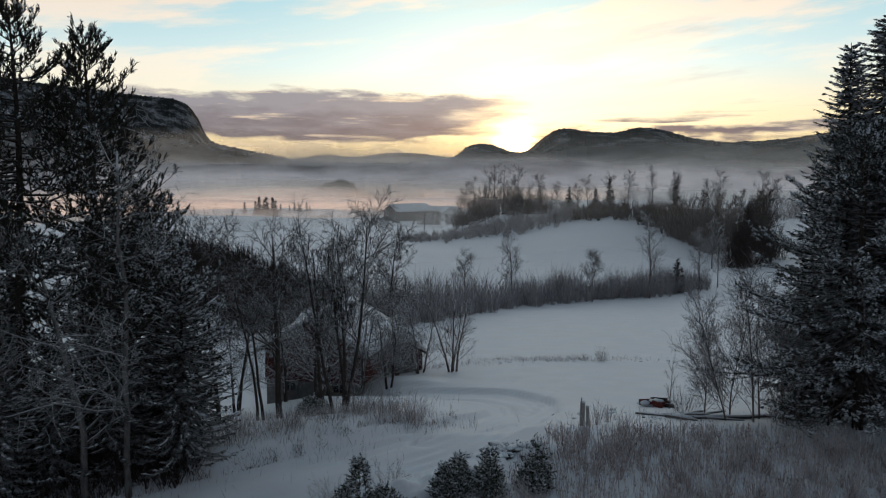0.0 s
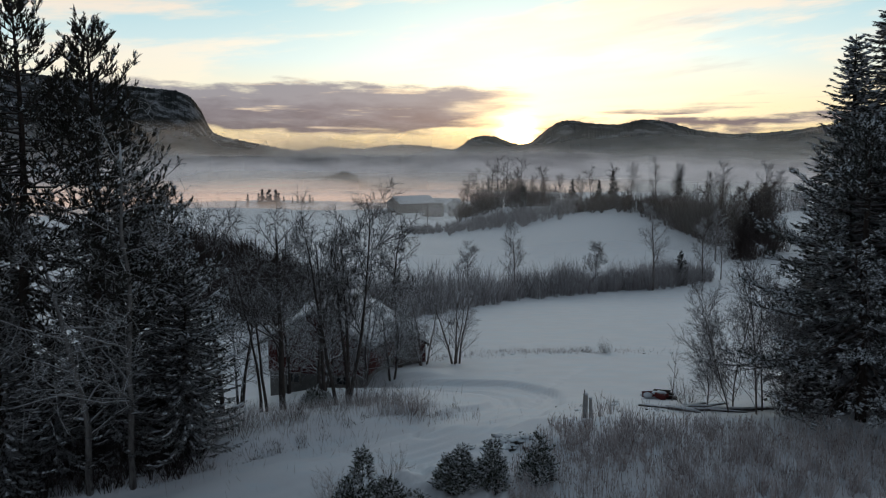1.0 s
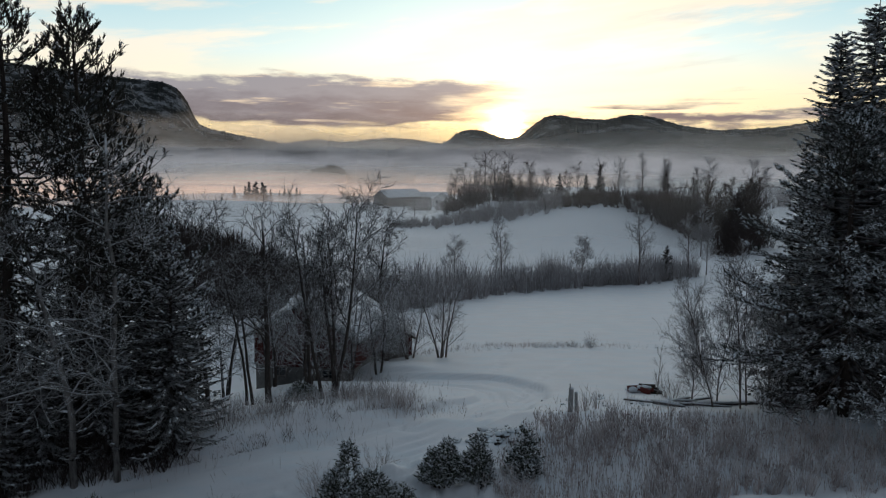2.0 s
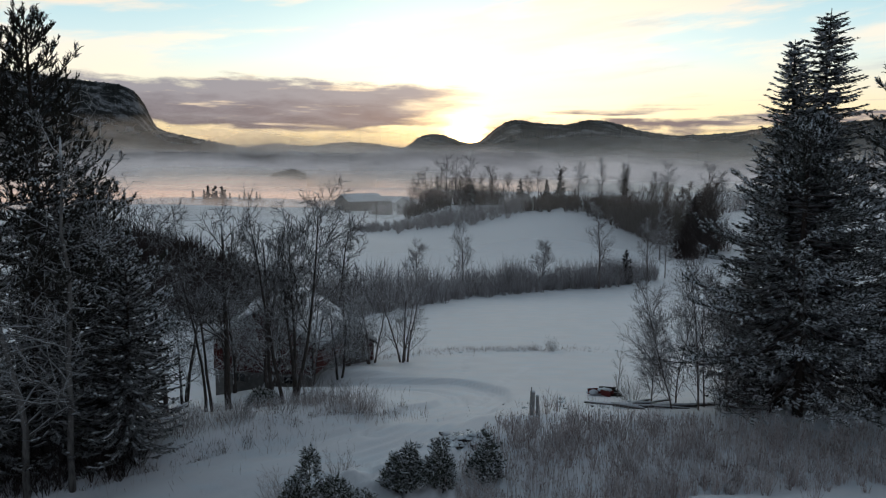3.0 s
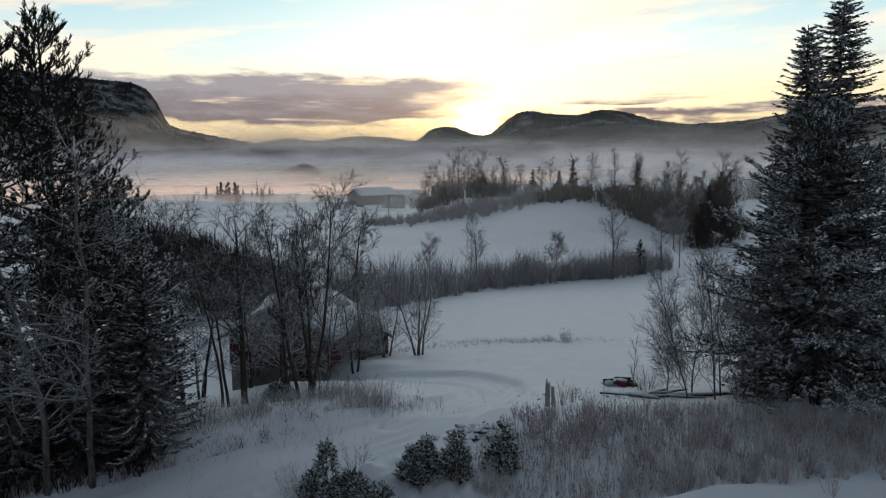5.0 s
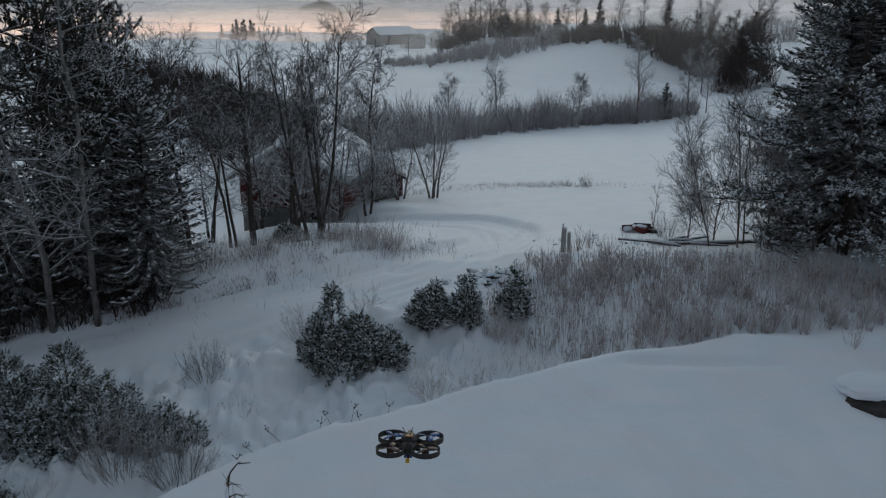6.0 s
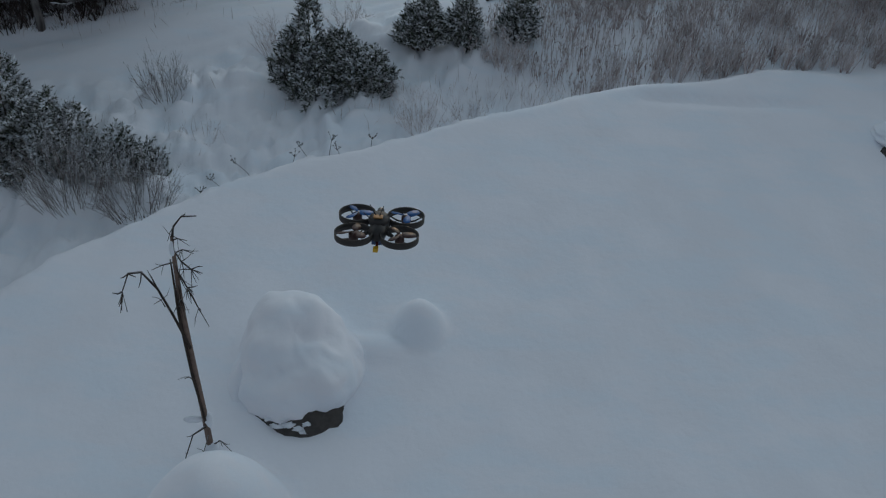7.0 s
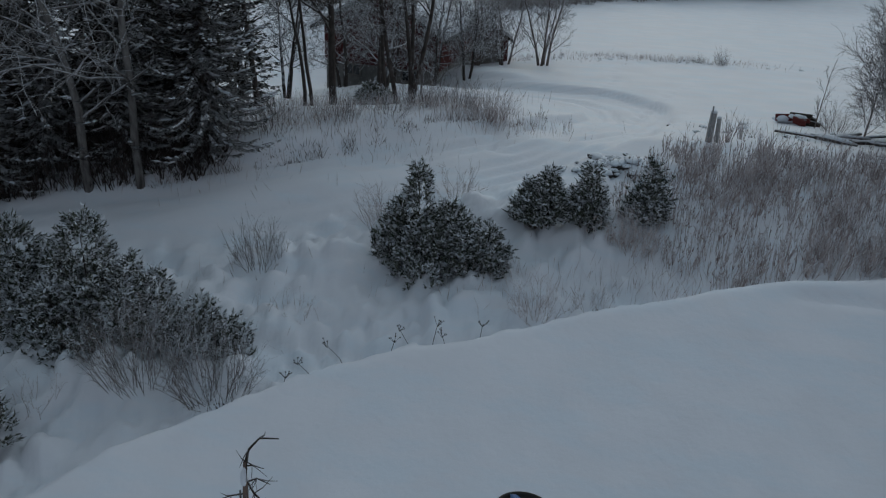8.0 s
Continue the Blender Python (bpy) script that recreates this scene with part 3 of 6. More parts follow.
def conifer(label, at, height, reach, seed, bare=0.05, droop=0.35, lift=0.25, gap=0.30, per=7, dense=1.0, snow=0.5, shape=0.85, spray=0.34, needle=None, lean=(0, 0), category="spruce tree", group="conifers", trunk_r=0.0, top_up=0.3, fat=1.0):
    """A spruce or pine: a tapered trunk, whorls of limbs set with needle sprays, and snow lying on the limbs."""
    rr = np.random.RandomState(seed)
    tree = thing("conifer", label, category, at, group)
    g = Geo()
    zs = np.linspace(0, height, 16)
    bend = np.stack([lean[0] * (zs / height) ** 2 + 0.05 * np.sin(zs * 0.9 + seed), lean[1] * (zs / height) ** 2 + 0.05 * np.cos(zs * 0.7 + seed), zs], -1)
    bend[:, :2] -= bend[0, :2]
    tr = trunk_r or 0.012 * height + 0.03
    g.tube(bend, tr * (1 - zs / height) ** 0.8 + 0.012, 8)
    part("trunk", g.mesh("trunk", BARK_DARK, True), tree)
    limbs, B, W, S, P = Geo(), [], [], [], []
    z = bare * height
    while z < height * 0.985:
        u = z / height
        length = reach * min(1.0, 0.55 + (u - bare) * 3.0) * (1 - u) ** shape + 0.12
        base = np.array([np.interp(z, zs, bend[:, c]) for c in range(3)])
        turn = rr.rand() * 6.28
        count = max(4, int(per * (0.6 + 0.4 * (1 - u)) + rr.rand() * 2))
        for q in range(count):
            a = turn + 6.28 * q / count + rr.randn() * 0.25
            ln = length * (0.4 + 0.75 * rr.rand())
            out = np.array([math.cos(a), math.sin(a), 0.0])
            rise = (lift + top_up * u ** 2) - droop * (1 - u)
            s = np.linspace(0, 1, 7)
            zz = ln * (rise * s - 0.55 * droop * (1 - u) * np.sin(s * 3.1) * 0.6 + 0.22 * droop * s ** 3) + rr.randn() * 0.02
            pts = base + out * (ln * s)[:, None] + np.stack([0 * s, 0 * s, zz], -1)
            side = np.array([-math.sin(a), math.cos(a), 0.0])
            pts += side * (np.sin(s * 2.4 + rr.rand() * 6) * 0.05 * ln * s)[:, None]
            pts[:, 2] += rr.randn() * gap * 0.45
            limbs.tube(pts[::2], np.linspace(0.010 + 0.011 * ln, 0.004, 4), 3, False)
            nodes = max(4, int(ln / 0.050 * dense))
            t = np.sort(0.10 + 0.90 * rr.rand(nodes))
            pos = np.stack([np.interp(t, s, pts[:, c]) for c in range(3)], -1)
            fwd = unit(np.gradient(pts, axis=0))
            fw = np.stack([np.interp(t, s, fwd[:, c]) for c in range(3)], -1)
            size = spray * (0.35 + 0.65 * (1 - t)) * min(1.0, 0.35 + ln * 0.6)
            for sg in (-1, 1, 0):
                w = fw * (0.75 + 0.4 * rr.rand(nodes))[:, None] + side * (sg * (0.9 + 0.5 * rr.rand(nodes)))[:, None]
                w[:, 2] += (rr.randn(nodes) * 0.22 - (0.45 if sg else 1.1) * droop + (0.9 * top_up * u * u))
                w = unit(w) * (size * (0.45 + 0.7 * rr.rand(nodes)))[:, None]
                cr = unit(np.cross(w, np.array([0.0, 0.0, 1.0]) + rr.randn(nodes, 3) * 0.45))
                B.append(pos), W.append(w), S.append(cr * (fat * (0.016 + 0.018 * rr.rand(nodes)))[:, None])
            if rr.rand() < snow and ln > 0.25:
                for k in range(2 + int(ln * 2.4)):
                    tt = 0.25 + 0.72 * rr.rand()
                    P.append((np.array([np.interp(tt, s, pts[:, c]) for c in range(3)]), fw[int(tt * (nodes - 1))], side, ln))
        z += gap * (0.75 + 0.5 * rr.rand()) * (0.65 + 0.5 * (1 - u))
    tagged(part("branchwork", limbs.mesh("branchwork", BARK_DARK), tree), kind="stuff")
    c = Geo()
    c.spikes(np.concatenate(B), np.concatenate(W), np.concatenate(S) * 1.25)
    tagged(part("crown", c.mesh("crown", needle or NEEDLE), tree, "dark green needle sprays"), kind="stuff")
    if P:
        k = Geo()
        for p0, f0, s0, ln in P:
            a, b = 0.06 + 0.13 * rr.rand(), 0.025 + 0.045 * rr.rand()
            n = 6
            ang = np.linspace(0, 6.283, n, endpoint=False)
            rim = p0 + f0 * (np.cos(ang) * a)[:, None] + s0 * (np.sin(ang) * b * (0.7 + 0.6 * rr.rand(n)))[:, None]
            rim[:, 2] += -0.01 + 0.02 * rr.rand(n)
            topv = p0 + np.array([0, 0, 0.03 + 0.02 * rr.rand()])
            low = p0 + np.array([0, 0, -0.005])
            k.put(np.vstack([rim, topv, low]), [(i, (i + 1) % n, n) for i in range(n)] + [((i + 1) % n, i, n + 1) for i in range(n)])
        tagged(part("snow", k.mesh("snow", SNOW_PAD, True), tree, "pads of snow on the limbs"), kind="stuff")
    return tree


def pine(label, at, height, reach, seed, bare=0.35, limbs=64, subs=7, snow=0.2, needle=None, sweep=0.75, droop=0.0, pad=1.0, shape=((0, 0.8), (0.3, 1.0), (0.6, 0.68), (0.8, 0.38), (0.93, 0.2), (1, 0.06)), shoot=0.30, category="pine tree", group="conifers", dead=10, trunk_r=0.0, lean=(0, 0)):
    """A pine: a straight trunk, uneven limbs that fork, and upswept shoots bristling with needles."""
    rr = np.random.RandomState(seed)
    tree = thing("conifer", label, category, at, group)
    g = Geo()
    zs = np.linspace(0, height, 16)
    axis = np.stack([lean[0] * (zs / height) ** 2 + 0.06 * np.sin(zs * 0.6 + seed), lean[1] * (zs / height) ** 2 + 0.06 * np.cos(zs * 0.5 + seed), zs], -1)
    axis[:, :2] -= axis[0, :2]
    g.tube(axis, (trunk_r or 0.010 * height + 0.04) * (1 - zs / height) ** 0.7 + 0.012, 8)
    part("trunk", g.mesh("trunk", BARK_DARK, True), tree)
    wood, pos, way, size = Geo(), [], [], []
    spots = np.concatenate([0.10 + (bare - 0.10) * rr.rand(dead), bare + (0.985 - bare) * ((np.arange(limbs) + rr.rand(limbs)) / limbs) ** 0.85])
    for k, u in enumerate(spots):
        alive = k >= dead
        v = max(0.0, (u - bare) / (1 - bare))
        a = 2.4 * k + rr.randn() * 0.5
        ln = reach * np.interp(v, [q[0] for q in shape], [q[1] for q in shape]) * (0.6 + 0.5 * rr.rand()) * (1 + 0.2 * math.sin(3 * a + seed) * math.cos(7 * v + seed))
        ln = ln if alive else reach * (0.25 + 0.3 * rr.rand())
        base = np.array([np.interp(u * height, zs, axis[:, c]) for c in range(3)])
        out, side = np.array([math.cos(a), math.sin(a), 0.0]), np.array([-math.sin(a), math.cos(a), 0.0])
        s = np.linspace(0, 1, 7)
        tilt = np.interp(v, [0, 0.4, 0.8, 1], [-0.12 - droop, 0.10 - droop, 0.40, 1.2]) + rr.randn() * 0.10
        lift = ln * (tilt * s + (0.30 * sweep - 0.5 * droop) * s ** 2.5 - 0.10 * np.sin(s * 3.14))
        pts = base + out * (ln * s)[:, None] + side * (0.12 * ln * np.sin(s * 2.2 + rr.rand() * 6) * s)[:, None] + np.stack([0 * s, 0 * s, lift], -1)
        wood.tube(pts[::2], np.linspace(0.012 + 0.012 * ln, 0.006, 4), 4, False)
        if not alive:
            continue
        n = max(5, int(subs * (0.5 + 0.6 * min(1.0, ln / 1.6))))
        for j in range(n):
            t = 0.30 + 0.70 * (j + rr.rand()) / n
            p = np.array([np.interp(t, s, pts[:, c]) for c in range(3)])
            i = min(int(t * 6), 5)
            d = unit(pts[i + 1] - pts[i])
            sg = -1 if j % 2 else 1
            w = unit(d * 0.8 + side * sg * (0.3 + 0.6 * rr.rand()) + np.array([0, 0, 0.25 * sweep - 0.4 * droop]) + rr.randn(3) * 0.15)
            sl = (0.25 + 0.28 * ln) * (1.1 - 0.6 * t) * (0.6 + 0.7 * rr.rand())
            e = p + w * sl + np.array([0, 0, 0.12 * sl * (sweep - droop)])
            wood.tube([p, (p + e) / 2, e], [0.010, 0.008, 0.005], 3, False)
            m = 3 + int(sl * 7)
            q = rr.rand(m) ** 0.7
            pos.append(p + (e - p) * q[:, None] + rr.randn(m, 3) * 0.02)
            up_pull = sweep * (0.55 + 0.9 * v) - 0.5 * droop
            way.append(unit(w + rr.randn(m, 3) * 0.42 + np.array([0, 0, up_pull])))
            size.append(shoot * (0.6 + 0.6 * rr.rand(m)) * (0.75 + 0.25 * (1 - v)))
    tagged(part("branchwork", wood.mesh("branchwork", BARK_DARK), tree), kind="stuff")
    P, W, L = np.concatenate(pos), np.concatenate(way), np.concatenate(size)
    n = len(P)
    c = Geo()
    ref = unit(np.cross(W, rr.randn(n, 3)))
    oth = np.cross(W, ref)
    c.blades(P, W * L[:, None], ref * 0.022)
    c.blades(P, W * L[:, None], oth * 0.022)
    for k in range(5):
        a = rr.rand(n) * 6.283
        o = ref * np.cos(a)[:, None] + oth * np.sin(a)[:, None]
        w = unit(W * 0.9 + o * 0.62) * (0.075 + 0.045 * rr.rand(n))[:, None]
        c.spikes(P + W * (L * (0.15 + 0.8 * rr.rand(n)))[:, None], w, unit(np.cross(w, rr.randn(n, 3))) * 0.013)
    tagged(part("crown", c.mesh("crown", needle or NEEDLE), tree, "dark green needle tufts"), kind="stuff")
    lying = np.nonzero(rr.rand(n) < snow * (0.4 + 0.9 * (np.sin(P[:, 0] * 1.7 + P[:, 2] * 1.3 + seed) > -0.2)))[0]
    k, ang = Geo(), np.linspace(0, 6.283, 6, endpoint=False)
    for i in lying:
        for _ in range(3):
            f0 = unit(W[i] * np.array([1, 1, 0.55]) + rr.randn(3) * 0.35)
            s0 = unit(np.cross(f0, np.array([0, 0, 1.0])))
            mid = P[i] + W[i] * L[i] * (0.25 + 0.6 * rr.rand()) + np.array([0, 0, 0.02]) + rr.randn(3) * 0.025
            rim = mid + f0 * (np.cos(ang) * L[i] * (0.14 + 0.16 * rr.rand()))[:, None] + s0 * (np.sin(ang) * pad * (0.014 + 0.022 * rr.rand(6)))[:, None]
            k.put(np.vstack([rim, mid + np.array([0, 0, 0.03]), mid - np.array([0, 0, 0.012])]), [(j, (j + 1) % 6, 6) for j in range(6)] + [((j + 1) % 6, j, 7) for j in range(6)])
    if len(lying):
        tagged(part("snow", k.mesh("snow", SNOW_PAD, True), tree, "snow lying on the tufts"), kind="stuff")
    return tree


def grow(g, rr, start, way, length, radius, level, levels, spread, up_pull, twig_len, sides=(7, 5, 4, 3, 3), kids=(9, 6, 4, 3), wobble=0.12, first=0.25, thin=0.0035):
    """One limb with its side limbs, down to the twigs."""
    n = 8 if level == 0 else 5 if level < levels else 3
    pts, p, w = [np.array(start, float)], np.array(start, float), unit(np.array(way, float))
    for i in range(n):
        w = unit(w + rr.randn(3) * wobble + np.array([0, 0, up_pull]))
        p = p + w * length / n
        pts.append(p.copy())
    pts = np.array(pts)
    rad = np.linspace(radius, max(radius * (0.25 if level == 0 else 0.35), thin), n + 1)
    g[0 if level < 2 else 1].tube(pts, rad, sides[min(level, 4)], level == 0)
    if level >= levels:
        m = 3
        q, a = 0.15 + 0.85 * rr.rand(m), rr.randn(m, 3)
        w2 = unit(unit(pts[-1] - pts[0]) * 0.9 + a * 0.5 + np.array([0, 0, -0.12])) * (min(length, 0.4) * (0.45 + 0.6 * rr.rand(m)))[:, None]
        b = pts[0] + (pts[-1] - pts[0]) * q[:, None]
        g[1].spikes(b, w2, unit(np.cross(w2, rr.randn(m, 3))) * thin * 0.55)
        return
    count = int(kids[min(level, 3)] * (0.8 + 0.4 * rr.rand()))
    for k in range(count):
        t = (first if level == 0 else 0.15) + (1 - (first if level == 0 else 0.15)) * (k + rr.rand()) / count
        i = min(int(t * n), n - 1)
        q = pts[i] + (pts[i + 1] - pts[i]) * (t * n - i)
        d = unit(pts[i + 1] - pts[i])
        a = rr.rand() * 6.28
        ref = unit(np.cross(d, np.array([0.3, 0.2, 1.0])))
        o = ref * math.cos(a) + np.cross(d, ref) * math.sin(a)
        sp = spread * (0.75 + 0.5 * rr.rand())
        w2 = unit(d * math.cos(sp) + o * math.sin(sp))
        ln = max(twig_len, length * (0.40 - 0.24 * t if level == 0 else 0.52 - 0.2 * t)) * (0.7 + 0.6 * rr.rand())
        grow(g, rr, q, w2, ln, max(thin * 1.2, np.interp(t, [0, 1], [radius, radius * 0.3]) * 0.42), level + 1, levels, spread, up_pull, twig_len, sides, kids, max(0.13, wobble * 1.1), first, thin)


def bare_tree(label, at, height, seed, mat=None, stems=1, levels=3, spread=0.95, up_pull=0.045, kids=(13, 7, 5, 3), radius=None, lean=(0, 0), first=0.25, twig=0.25, group="bare birches", category="birch tree", wobble=0.055, thin=0.0035):
    """A leafless tree: stems with limbs and frosty twigs."""
    rr = np.random.RandomState(seed)
    tree = thing("bare_tree", label, category, at, group)
    for s in range(stems):
        g = (Geo(), Geo())
        a = rr.rand() * 6.28
        off = np.array([math.cos(a), math.sin(a), 0]) * (0.18 if stems > 1 else 0)
        way = np.array([lean[0], lean[1], 1.0]) + off * (0.8 if stems > 1 else 0)
        h = height * (1 if s == 0 else 0.75 + 0.22 * rr.rand())
        grow(g, rr, off - np.array([0, 0, 0.1]), way, h, radius or 0.011 * h + 0.02, 0, levels, spread, up_pull, twig, kids=kids, wobble=wobble, first=first, thin=thin)
        part("stem", g[0].mesh("stem", mat or BARK, True), tree)
        tagged(part("branchwork", g[1].mesh("branchwork", mat or BARK, True), tree), kind="stuff")
    return tree


def shrub(label, at, height, width, count, seed, mat=None, group="shrubs", category="shrub", fork=3, thick=0.007):
    """A bush of many upright forking twigs."""
    rr = np.random.RandomState(seed)
    bush = thing("shrub", label, category, at, group)
    g = Geo()
    count, thick = int(count * 1.3), thick * 0.75
    for i in range(count):
        a, r = rr.rand() * 6.28, math.sqrt(rr.rand())
        b = np.array([math.cos(a) * r * width * 0.32, math.sin(a) * r * width * 0.32, -0.08])
        w = unit(np.array([math.cos(a) * 0.55 * r, math.sin(a) * 0.55 * r, 1.0]) + rr.randn(3) * 0.14)
        h = height * (0.55 + 0.5 * rr.rand()) * (1 - 0.25 * r * r)
        mid = b + w * h * 0.5 + rr.randn(3) * 0.05
        tip = b + w * h + rr.randn(3) * 0.08 + np.array([0, 0, 0.06])
        g.tube([b, mid, tip], [thick, thick * 0.7, thick * 0.3], 3, False)
        for k in range(fork + 2):
            t = 0.25 + 0.7 * rr.rand()
            p = mid + (tip - mid) * (t * 2 - 1) if t > 0.5 else b + (mid - b) * t * 2
            q = p + unit(w + rr.randn(3) * 0.55) * h * (0.14 + 0.2 * rr.rand())
            g.tube([p, (p + q) / 2 + rr.randn(3) * 0.015, q], [thick * 0.6, thick * 0.45, thick * 0.25], 3, False)
            for _ in range(2):
                e = q + (p - q) * 0.6 * rr.rand()
                g.spikes([e], [unit(q - p + rr.randn(3) * 0.12) * h * (0.07 + 0.09 * rr.rand())], [unit(rr.randn(3)) * thick * 0.4])
    tagged(part("branchwork", g.mesh("branchwork", mat or TWIG), bush), kind="stuff")
    return bush


def juniper(label, at, lobes, seed, sprigs=2600, group="junipers"):
    """A juniper: ragged spires thick with short sprigs, dusted with snow."""
    rr = np.random.RandomState(seed)
    bush = thing("juniper", label, "juniper bush", at, group)
    spires = []
    for lx, ly, h, r, *tilt in lobes:
        tx = tilt[0] if tilt else 0.0
        spires.append((lx, ly, h, r * 0.85, tx))
        for k in range(7):
            a, q = 6.283 * (k + rr.rand()) / 7, r * (0.35 + 0.55 * rr.rand())
            spires.append((lx + q * math.cos(a), ly + q * math.sin(a), h * (0.98 - 0.45 * q / r) * (0.7 + 0.3 * rr.rand()), r * (0.36 + 0.16 * rr.rand()), tx + 0.16 * math.cos(a)))
    B, W, S, D, st = [], [], [], [], Geo()
    total = sum(h * r for _, _, h, r, _ in spires)
    for lx, ly, h, r, tx in spires:
        m, per = int(0.95 * sprigs * h * r / total), 12
        u = rr.rand(m) ** 0.85
        prof = np.interp(u, [0, 0.10, 0.4, 0.7, 0.9, 1.0], [0.70, 1.0, 0.95, 0.66, 0.34, 0.06]) * r
        a = rr.rand(m) * 6.283
        lump = 1 + 0.20 * np.sin(a * 2 + u * 7 + lx * 9) + 0.16 * np.sin(a * 5 - u * 19 + ly * 7)
        rad = prof * lump * (0.45 + 0.55 * rr.rand(m) ** 0.4)
        c = np.stack([lx + rad * np.cos(a) + tx * u * h, ly + rad * np.sin(a), u * h * 0.95 - 0.02], -1)
        way = unit(np.stack([np.cos(a) * 0.8, np.sin(a) * 0.8, 0.75 + 0 * a], -1) + rr.randn(m, 3) * 0.30)
        stem = way * (0.10 + 0.12 * rr.rand(m))[:, None]
        t = rr.rand(m, per)
        p = (c[:, None] + stem[:, None] * t[..., None]).reshape(-1, 3)
        w = unit(np.repeat(way, per, 0) + rr.randn(m * per, 3) * 0.5) * (0.06 + 0.06 * rr.rand(m * per))[:, None]
        B.append(p), W.append(w), S.append(unit(np.cross(w, rr.randn(m * per, 3))) * (0.010 + 0.008 * rr.rand(m * per))[:, None])
        out = np.repeat(np.nonzero((rad > prof * lump * 0.66) & (rr.rand(m) < 0.50))[0], 4)
        k = len(out)
        q = c[out] + stem[out] * (0.35 + 0.7 * rr.rand(k))[:, None] + rr.randn(k, 3) * 0.018 + np.array([0, 0, 0.015])
        fl = unit(way[out] * np.array([1, 1, 0.5]) + rr.randn(k, 3) * 0.4) * (0.04 + 0.05 * rr.rand(k))[:, None]
        D.append((q, fl, unit(np.cross(fl, np.array([0, 0, 1.0]) + rr.randn(k, 3) * 0.35)) * (0.012 + 0.014 * rr.rand(k))[:, None]))
        st.tube([(lx * 0.6, ly * 0.6, -0.1), (lx, ly, h * 0.35), (lx + tx * h, ly, h * 0.85)], [0.03, 0.02, 0.006], 4)
    tagged(part("branchwork", st.mesh("branchwork", BARK_DARK, True), bush), kind="stuff")
    c, dabs = Geo(), Geo()
    c.spikes(np.concatenate(B), np.concatenate(W), np.concatenate(S) * 1.3)
    for d in D:
        dabs.spikes(d[0], d[1], d[2] * 1.2)
    tagged(part("foliage", c.mesh("foliage", JUNIPER), bush), kind="stuff")
    tagged(part("snow", dabs.mesh("snow", SNOW_PAD, True), bush, "dabs of snow on the sprigs"), kind="stuff")
    return bush


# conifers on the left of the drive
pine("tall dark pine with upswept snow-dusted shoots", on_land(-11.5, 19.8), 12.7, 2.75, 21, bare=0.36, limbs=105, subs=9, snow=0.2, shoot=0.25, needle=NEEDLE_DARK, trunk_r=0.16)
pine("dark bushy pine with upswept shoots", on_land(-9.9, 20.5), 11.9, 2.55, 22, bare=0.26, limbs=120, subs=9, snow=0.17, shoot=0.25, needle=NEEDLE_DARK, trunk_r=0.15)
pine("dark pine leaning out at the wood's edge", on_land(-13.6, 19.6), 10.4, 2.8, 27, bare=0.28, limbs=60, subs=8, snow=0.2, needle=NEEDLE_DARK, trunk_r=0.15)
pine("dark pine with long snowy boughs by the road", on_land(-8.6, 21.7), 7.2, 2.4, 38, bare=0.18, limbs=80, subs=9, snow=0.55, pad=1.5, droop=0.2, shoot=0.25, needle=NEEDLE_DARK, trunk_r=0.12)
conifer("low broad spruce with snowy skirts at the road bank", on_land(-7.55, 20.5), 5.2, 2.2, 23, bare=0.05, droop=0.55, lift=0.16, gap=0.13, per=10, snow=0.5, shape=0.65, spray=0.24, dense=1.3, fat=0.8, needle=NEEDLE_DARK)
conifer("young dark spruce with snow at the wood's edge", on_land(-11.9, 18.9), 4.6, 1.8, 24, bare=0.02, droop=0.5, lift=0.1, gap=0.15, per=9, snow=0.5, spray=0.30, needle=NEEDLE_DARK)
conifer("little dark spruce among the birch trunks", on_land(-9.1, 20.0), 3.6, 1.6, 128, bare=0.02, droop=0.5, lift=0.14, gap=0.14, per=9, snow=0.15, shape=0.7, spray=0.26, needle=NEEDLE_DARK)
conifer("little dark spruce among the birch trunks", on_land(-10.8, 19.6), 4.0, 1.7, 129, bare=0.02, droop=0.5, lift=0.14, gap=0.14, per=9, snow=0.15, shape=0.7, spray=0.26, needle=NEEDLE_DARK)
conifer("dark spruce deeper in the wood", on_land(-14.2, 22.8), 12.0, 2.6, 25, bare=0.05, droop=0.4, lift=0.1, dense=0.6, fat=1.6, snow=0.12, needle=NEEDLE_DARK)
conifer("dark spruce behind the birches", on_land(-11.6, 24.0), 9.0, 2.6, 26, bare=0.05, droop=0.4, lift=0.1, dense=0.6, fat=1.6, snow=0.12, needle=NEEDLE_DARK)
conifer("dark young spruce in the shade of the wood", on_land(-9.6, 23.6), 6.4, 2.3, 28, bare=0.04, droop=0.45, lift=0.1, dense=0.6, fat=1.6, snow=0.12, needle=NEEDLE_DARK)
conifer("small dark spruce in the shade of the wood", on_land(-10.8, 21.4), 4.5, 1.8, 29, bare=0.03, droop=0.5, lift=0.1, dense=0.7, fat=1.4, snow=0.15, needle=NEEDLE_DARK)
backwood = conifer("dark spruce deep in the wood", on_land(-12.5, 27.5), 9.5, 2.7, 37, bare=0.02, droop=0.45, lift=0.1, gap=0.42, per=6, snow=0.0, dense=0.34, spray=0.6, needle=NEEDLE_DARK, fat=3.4)
